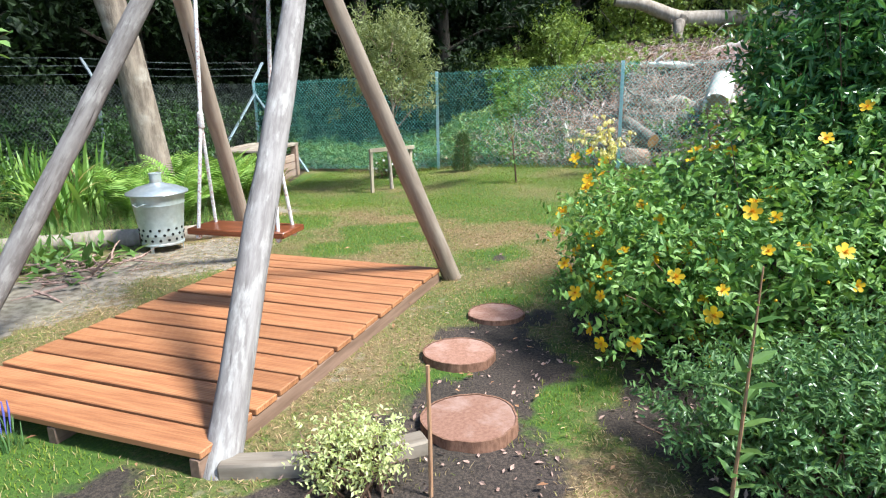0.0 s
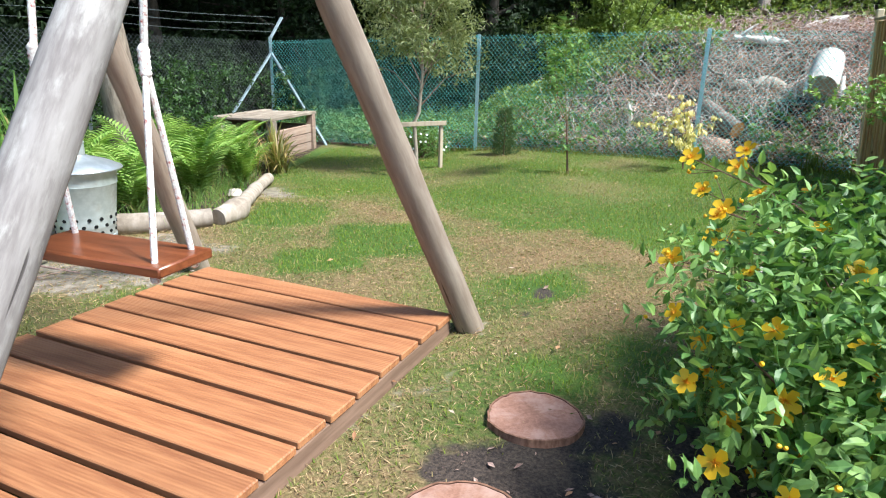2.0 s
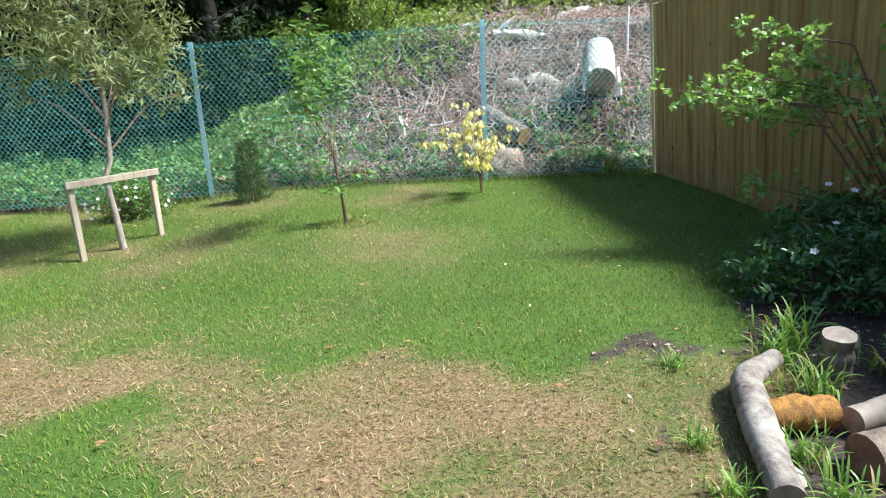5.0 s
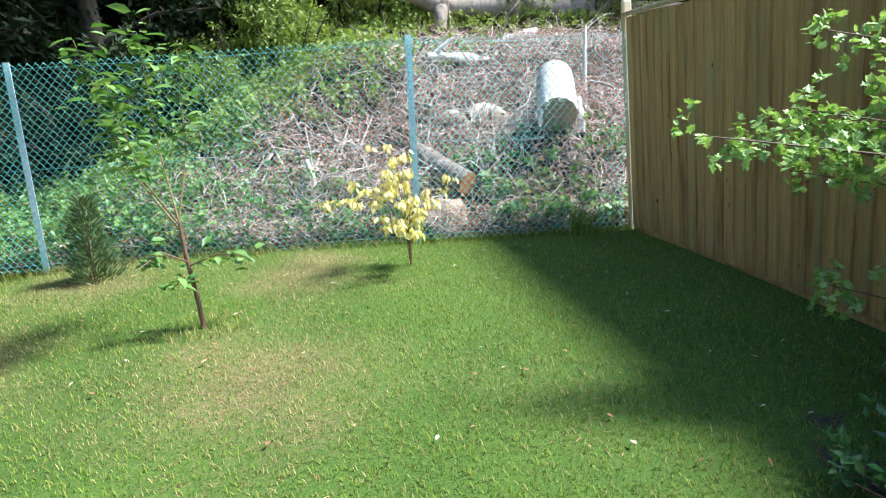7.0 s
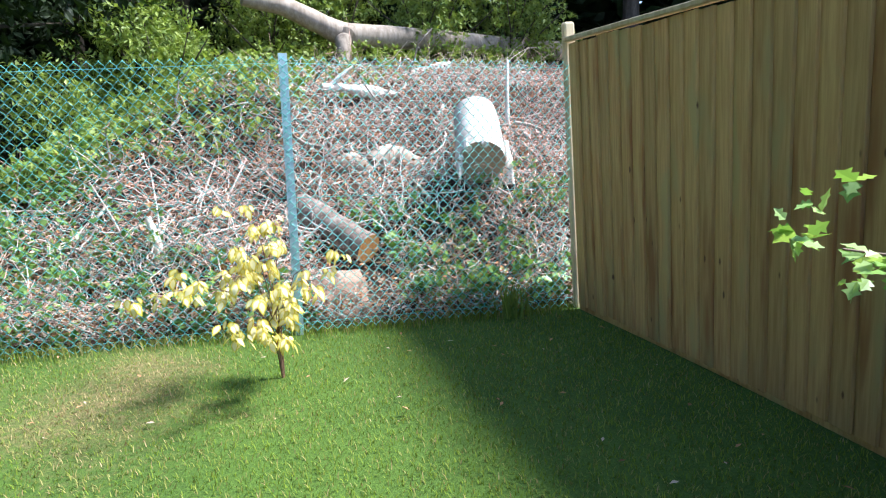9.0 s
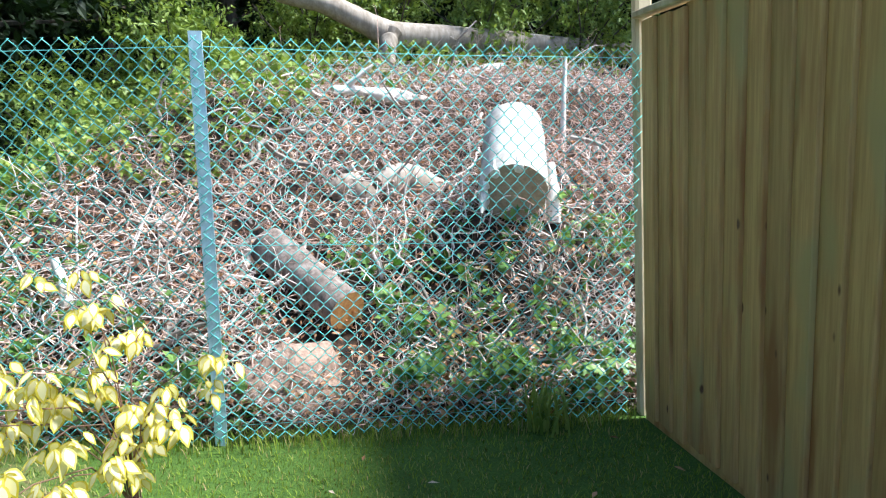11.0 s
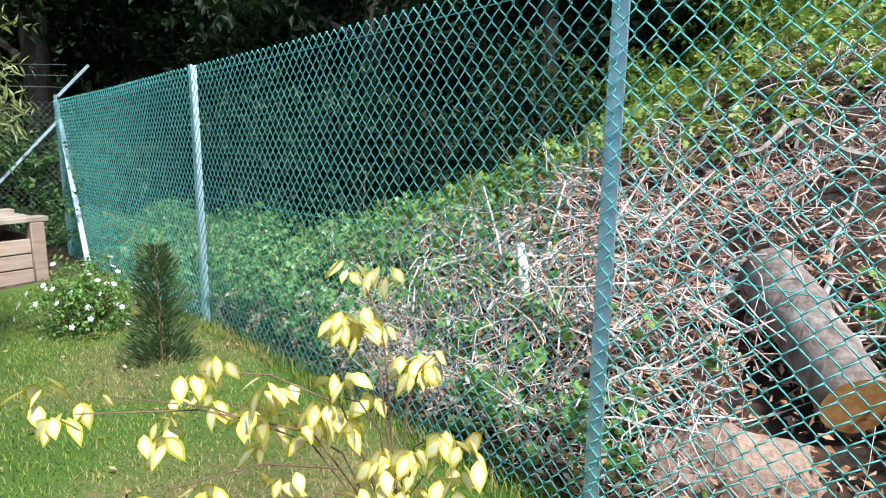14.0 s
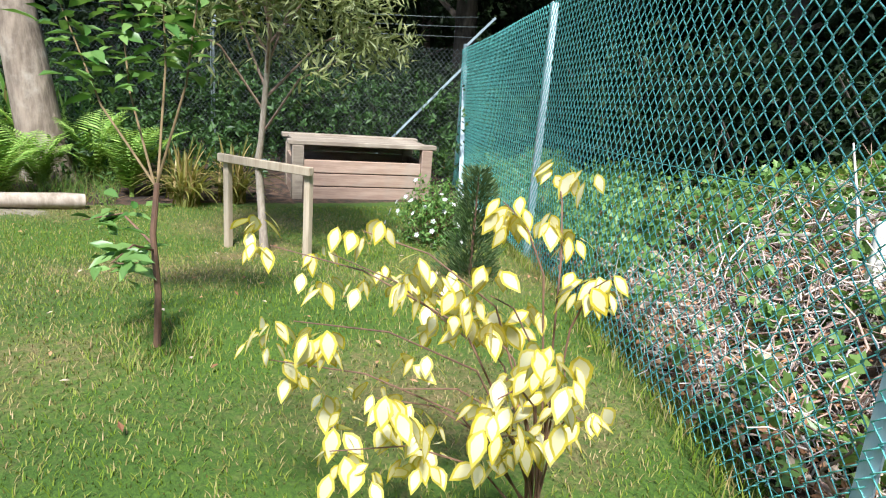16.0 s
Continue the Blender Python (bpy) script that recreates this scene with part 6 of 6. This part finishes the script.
    for i, a in enumerate(((-0.2, 0.1), (0.0, 0.25), (0.22, 0.12), (0.35, 0.3))):
        s = on(1.95 + a[0], 11.6, 0)
        make_log("dead_sapling", [s, (s[0] + a[0] * 0.4, s[1] + 0.05, s[2] + 0.25), (s[0] + a[0], s[1] + a[1], s[2] + 0.52)], [0.008, 0.007, 0.004], TWIG_PALE, "thin upright dead stem", "branch", seed=24 + i, sides=6)
    bm = bmesh.new()
    bmesh.ops.create_icosphere(bm, subdivisions=4, radius=1.0)
    for v in bm.verts:
        v.co *= 1 + 0.28 * noise.noise(v.co * 1.7) + 0.12 * noise.noise(v.co * 5.0) + 0.06 * noise.noise(v.co * 14.0)
        v.co = Vector((v.co.x * 0.29, v.co.y * 0.21, v.co.z * 0.25))
    bm.verts.index_update()
    V, F = np.array([v.co[:] for v in bm.verts]), [np.array([[v.index for v in f.verts] for f in bm.faces])]
    bm.free()
    mound = part("earth_mound", (V, F), SAND, None, m=pose(2.93, 10.78, 0.04))
    tagged(mound, "small mound of pale sandy earth behind the fence", "mound")


make_bank()


# ---- woodland ----
def make_woodland():
    k = np.random.default_rng(121)

    def tree_meshes(seed):
        q = np.random.default_rng(seed)
        trunk = tube([(0, 0, -0.4), (0.02, 0, 1.2), (0.1, 0.05, 3.0), (0.05, 0.1, 5.5), (0.1, 0.1, 8.0)], [0.2, 0.16, 0.14, 0.10, 0.04], 9)
        limbs, cen, rad = [], [], []
        for i in range(16):
            h = 1.8 + 5.8 * i / 15
            a = i * 2.4 + seed
            L = 2.3 * (1 - 0.35 * abs(i - 6) / 9)
            s, e = np.array((0.07, 0.06, h)), np.array((L * math.cos(a), L * math.sin(a), h + 0.6))
            limbs.append(tube([s, (s + e) / 2 + np.array((0, 0, 0.2)), e], [0.05, 0.035, 0.012], 5))
            for f in (0.55, 1.0):
                cen.append(s + (e - s) * f)
                rad.append(q.uniform(0.55, 0.95, 3) * np.array((1, 1, 0.55)))
        pts, out = clump_points(q, 2600, cen, rad, 0.6)
        p, w, s = sprigs(q, pts, out, 4, 0.22, 0.19)
        return mesh_of("trunk", joined(trunk, *limbs), WOOD_BARK), mesh_of("crown", leaves(LEAF, p, w, s, 0.55, seed), L_WOOD_SHADED, False)
    kinds = [tree_meshes(1), tree_meshes(2)]
    places = [(-2.4, 16.0), (-4.6, 15.4), (-6.6, 13.8), (-8.0, 11.2), (-8.6, 8.6), (-9.2, 6.0), (-9.6, 3.2), (-0.3, 17.4), (-5.2, 18.2), (-8.0, 16.2), (-10.6, 13.0), (-11.5, 9.0), (-12.0, 4.8), (-2.2, 19.6), (1.6, 19.2),
              (3.6, 21.5), (6.2, 22.0), (9.5, 20.5), (12.5, 17.5), (-13.5, 16.0), (-9.8, 19.5), (-6.0, 22.0), (-14.5, 10.5), (-10.5, 0.2), (0.0, 22.5)]
    for i, (x, y) in enumerate(places):
        t = thing("woodland_tree", "tall woodland tree behind the fence, leaf colour darkened for canopy shade", "tree", "woodland trees", m=Matrix.Translation(on(x, y)) @ pose(0, 0, 0, 0, 0, i * 67) @ Matrix.Scale(k.uniform(0.9, 1.25), 4))
        part("trunk", kinds[i % 2][0], None, t)
        part("crown", kinds[i % 2][1], None, t)

    def bush_mesh(seed, mat):
        q = np.random.default_rng(seed)
        pts, out = clump_points(q, 900, [(0, 0, 0.8), (0.5, 0.2, 0.6), (-0.4, -0.2, 1.1), (0.1, 0.4, 1.5)], [(0.8, 0.8, 0.8), (0.6, 0.6, 0.6), (0.6, 0.6, 0.6), (0.5, 0.5, 0.5)], 0.5)
        p, w, s = sprigs(q, pts, out, 6, 0.16, 0.11)
        return mesh_of("foliage", leaves(LEAF, p, w, s, 0.6, seed), mat, False)
    stems = mesh_of("branchwork", many_tubes(np.zeros((14, 3)), unit(k.normal(size=(14, 3)) * np.array((0.5, 0.5, 0.2)) + np.array((0, 0, 1))), np.full(14, 1.5), np.full(14, 0.02), 0.15, 5, 4, 4), WOOD_BARK)
    # the first bush takes the leaf colour with canopy shade painted in
    dark, light = bush_mesh(5, L_WOOD_SHADED), bush_mesh(6, L_BANK)
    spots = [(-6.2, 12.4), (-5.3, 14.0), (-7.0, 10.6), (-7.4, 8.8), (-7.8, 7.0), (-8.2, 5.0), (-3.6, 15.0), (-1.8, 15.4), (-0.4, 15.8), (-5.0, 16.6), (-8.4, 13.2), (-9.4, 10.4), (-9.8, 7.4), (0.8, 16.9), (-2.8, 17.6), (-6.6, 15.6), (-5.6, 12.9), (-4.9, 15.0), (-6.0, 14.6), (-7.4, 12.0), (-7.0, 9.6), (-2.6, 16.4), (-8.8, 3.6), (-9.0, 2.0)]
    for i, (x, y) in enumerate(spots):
        t = thing("woodland_shrub", "leafy woodland shrub under the trees, leaf colour darkened for shade", "shrub", "woodland shrubs", m=Matrix.Translation(on(x, y)) @ pose(0, 0, 0, 0, 0, i * 80) @ Matrix.Scale(k.uniform(0.8, 1.3), 4))
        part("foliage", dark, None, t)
        part("branchwork", stems, None, t)
    for i, (x, y) in enumerate([(2.1, 17.6), (3.2, 18.6), (4.6, 18.4), (6.0, 18.9), (7.6, 18.0), (9.2, 17.6), (2.6, 17.4), (1.3, 16.8), (1.7, 18.2), (0.5, 17.6)]):
        t = thing("bank_shrub", "light green sunlit shrub on the upper bank", "shrub", "bank shrubs", m=Matrix.Translation(on(x, y)) @ pose(0, 0, 0, 0, 0, i * 60) @ Matrix.Scale(k.uniform(0.7, 1.1), 4))
        part("foliage", light, None, t)
        part("branchwork", stems, None, t)
    # dense far edge of the wood
    n = 70000
    a = k.uniform(radians(-25), radians(215), n)
    R = k.uniform(20, 25, n)
    p = np.column_stack([R * np.cos(a), 4 + R * np.sin(a), k.random(n) * 11.0])
    p[:, 2] += land(p[:, 0], p[:, 1])
    ob = part("far_wood", leaves(LEAF, p, unit(k.normal(size=p.shape)), k.uniform(0.7, 1.2, n), 0.4, 130), L_WOOD_SHADED, None, smooth=False)
    tagged(ob, "dense green wood beyond the garden, leaf colour darkened for shade", "woodland", kind="stuff")


make_woodland()


# ---- turf ----
def make_grass():
    k = np.random.default_rng(141)
    n = 330000
    x, y = k.uniform(-2.6, 4.5, n), k.uniform(1.0, 11.9, n)
    worn, soil, bare = zones(x, y)
    cx = (x - DECK_NEAR.x) * DECK_ACROSS.x + (y - DECK_NEAR.y) * DECK_ACROSS.y
    cy = (x - DECK_NEAR.x) * DECK_ALONG.x + (y - DECK_NEAR.y) * DECK_ALONG.y
    on_deck = (cx > 0.0) & (cx < DECK_WIDE) & (cy > 0.0) & (cy < DECK_LONG)
    on_slice = np.minimum.reduce([np.hypot(x - a, y - b) for a, b in ((0.153, 2.645), (0.107, 3.312), (0.318, 3.89))]) < 0.2
    past_cb = (x - CB_FAR.x) * -CB_WAY.y + (y - CB_FAR.y) * CB_WAY.x > -0.06
    stray = 0.06
    ok = ~on_deck & ~on_slice & ~past_cb & (behind(x, y) < 0.05) & (left_bed(x, y) < 0.3) & (k.random(n) > np.maximum(soil, bare * 0.9) * 1.15 - stray) & (k.random(n) > 0.45 * worn)
    x, y, worn = x[ok], y[ok], worn[ok]
    m = len(x)
    edge = behind(x, y) > -0.12
    h = k.uniform(0.012, 0.03, m) * (1 - 0.3 * worn) * np.where(edge, 3.2, 1.0) * np.where(np.hypot(x - 0.86, y - 9.1) < 0.24, 1.8, 1)
    a = k.uniform(0, 2 * np.pi, m)
    lean = k.uniform(0.2, 1.1, m) + 0.5 * worn
    w = 0.0019
    b = np.column_stack([x, y, land(x, y) - 0.004])
    s = np.column_stack([-np.sin(a), np.cos(a), np.zeros(m)]) * w
    d = np.column_stack([np.cos(a) * lean, np.sin(a) * lean, np.ones(m)])
    mid = b + d * np.column_stack([h * 0.35, h * 0.35, h * 0.6])
    tip = b + d * np.column_stack([h, h, h])
    V = np.stack([b - s, b + s, mid + s * 0.8, mid - s * 0.8, tip], 1).reshape(-1, 3)
    o = np.arange(m) * 5
    ob = part("turf", (V, [np.stack([o, o + 1, o + 2, o + 3], -1), np.stack([o + 3, o + 2, o + 4], -1)]), BLADES, None)
    tagged(ob, "short mown grass, green and straw-dry in patches", "grass", kind="stuff")
    col = np.repeat(np.stack([np.clip(worn * 1.1 + k.normal(size=m) * 0.36, 0, 1), worn * 0, worn * 0, worn * 0 + 1], -1), 5, 0)
    at = ob.data.attributes.new("zone", "FLOAT_COLOR", "POINT")
    at.data.foreach_set("color", col.astype(np.float32).ravel())
    # dry clippings lying in the worn turf
    n = 150000
    x, y = k.uniform(-2.4, 2.4, n), k.uniform(2.0, 7.4, n)
    worn, soil, bare = zones(x, y)
    cx = (x - DECK_NEAR.x) * DECK_ACROSS.x + (y - DECK_NEAR.y) * DECK_ACROSS.y
    cy = (x - DECK_NEAR.x) * DECK_ALONG.x + (y - DECK_NEAR.y) * DECK_ALONG.y
    patch = 0.5 + 0.5 * np.sin(x * 9.0 + 2 * np.sin(y * 7.0)) * np.sin(y * 11.0 + 1.5 * np.sin(x * 8.0))
    keep = ~((cx > -0.01) & (cx < DECK_WIDE) & (cy > 0.0) & (cy < DECK_LONG)) & (soil < 0.45) & (left_bed(x, y) < 0.3) & (k.random(n) < np.clip(worn * 1.2 - 0.12, 0, 1) * (0.35 + 0.65 * patch))
    p = np.column_stack([x, y, land(x, y) + k.uniform(0.002, 0.016, n)])[keep]
    ob = part("dry_clippings", leaves((NARROW[0] * np.array((1, 0.55, 1)), NARROW[1]), p, unit(k.normal(size=p.shape) * np.array((1, 1, 0.22))), k.uniform(0.012, 0.042, len(p)), 0.7, 151), L_STRAW, None, smooth=False)
    tagged(ob, "straw-coloured dry clippings lying in worn turf", "dry grass", kind="stuff")
    # fallen leaves and pale scraps on the lawn
    n = 420
    x, y = k.uniform(-2.2, 4.2, n), k.uniform(2.0, 11.3, n)
    keep = (behind(x, y) < -0.1) & ((x - CB_FAR.x) * -CB_WAY.y + (y - CB_FAR.y) * CB_WAY.x < -0.1)
    p = np.column_stack([x, y, land(x, y) + 0.028])[keep]
    ob = part("fallen_leaves", leaves(LEAF, p, unit(k.normal(size=p.shape) * np.array((1, 1, 0.15))), k.uniform(0.015, 0.045, len(p)), 0.9, 142), L_DEAD, None, smooth=False)
    tagged(ob, "fallen leaves and pale scraps on the lawn", "fallen leaves", kind="stuff")
    # bark chips on the mulch
    n = 5000
    x, y = k.uniform(-0.6, 3.9, n), k.uniform(1.2, 7.4, n)
    _, soil, _ = zones(x, y)
    past = (x - CB_FAR.x) * -CB_WAY.y + (y - CB_FAR.y) * CB_WAY.x > -0.06
    keep = (soil > 0.55) & ~past
    p = np.column_stack([x, y, land(x, y) + 0.008])[keep]
    ob = part("bark_mulch", leaves(LEAF, p, unit(k.normal(size=p.shape) * np.array((1, 1, 0.35))), k.uniform(0.012, 0.04, len(p)), 0.6, 143), TWIG_BROWN, None, smooth=False)
    tagged(ob, "dark bark chippings on the beds", "mulch", kind="stuff")


make_grass()
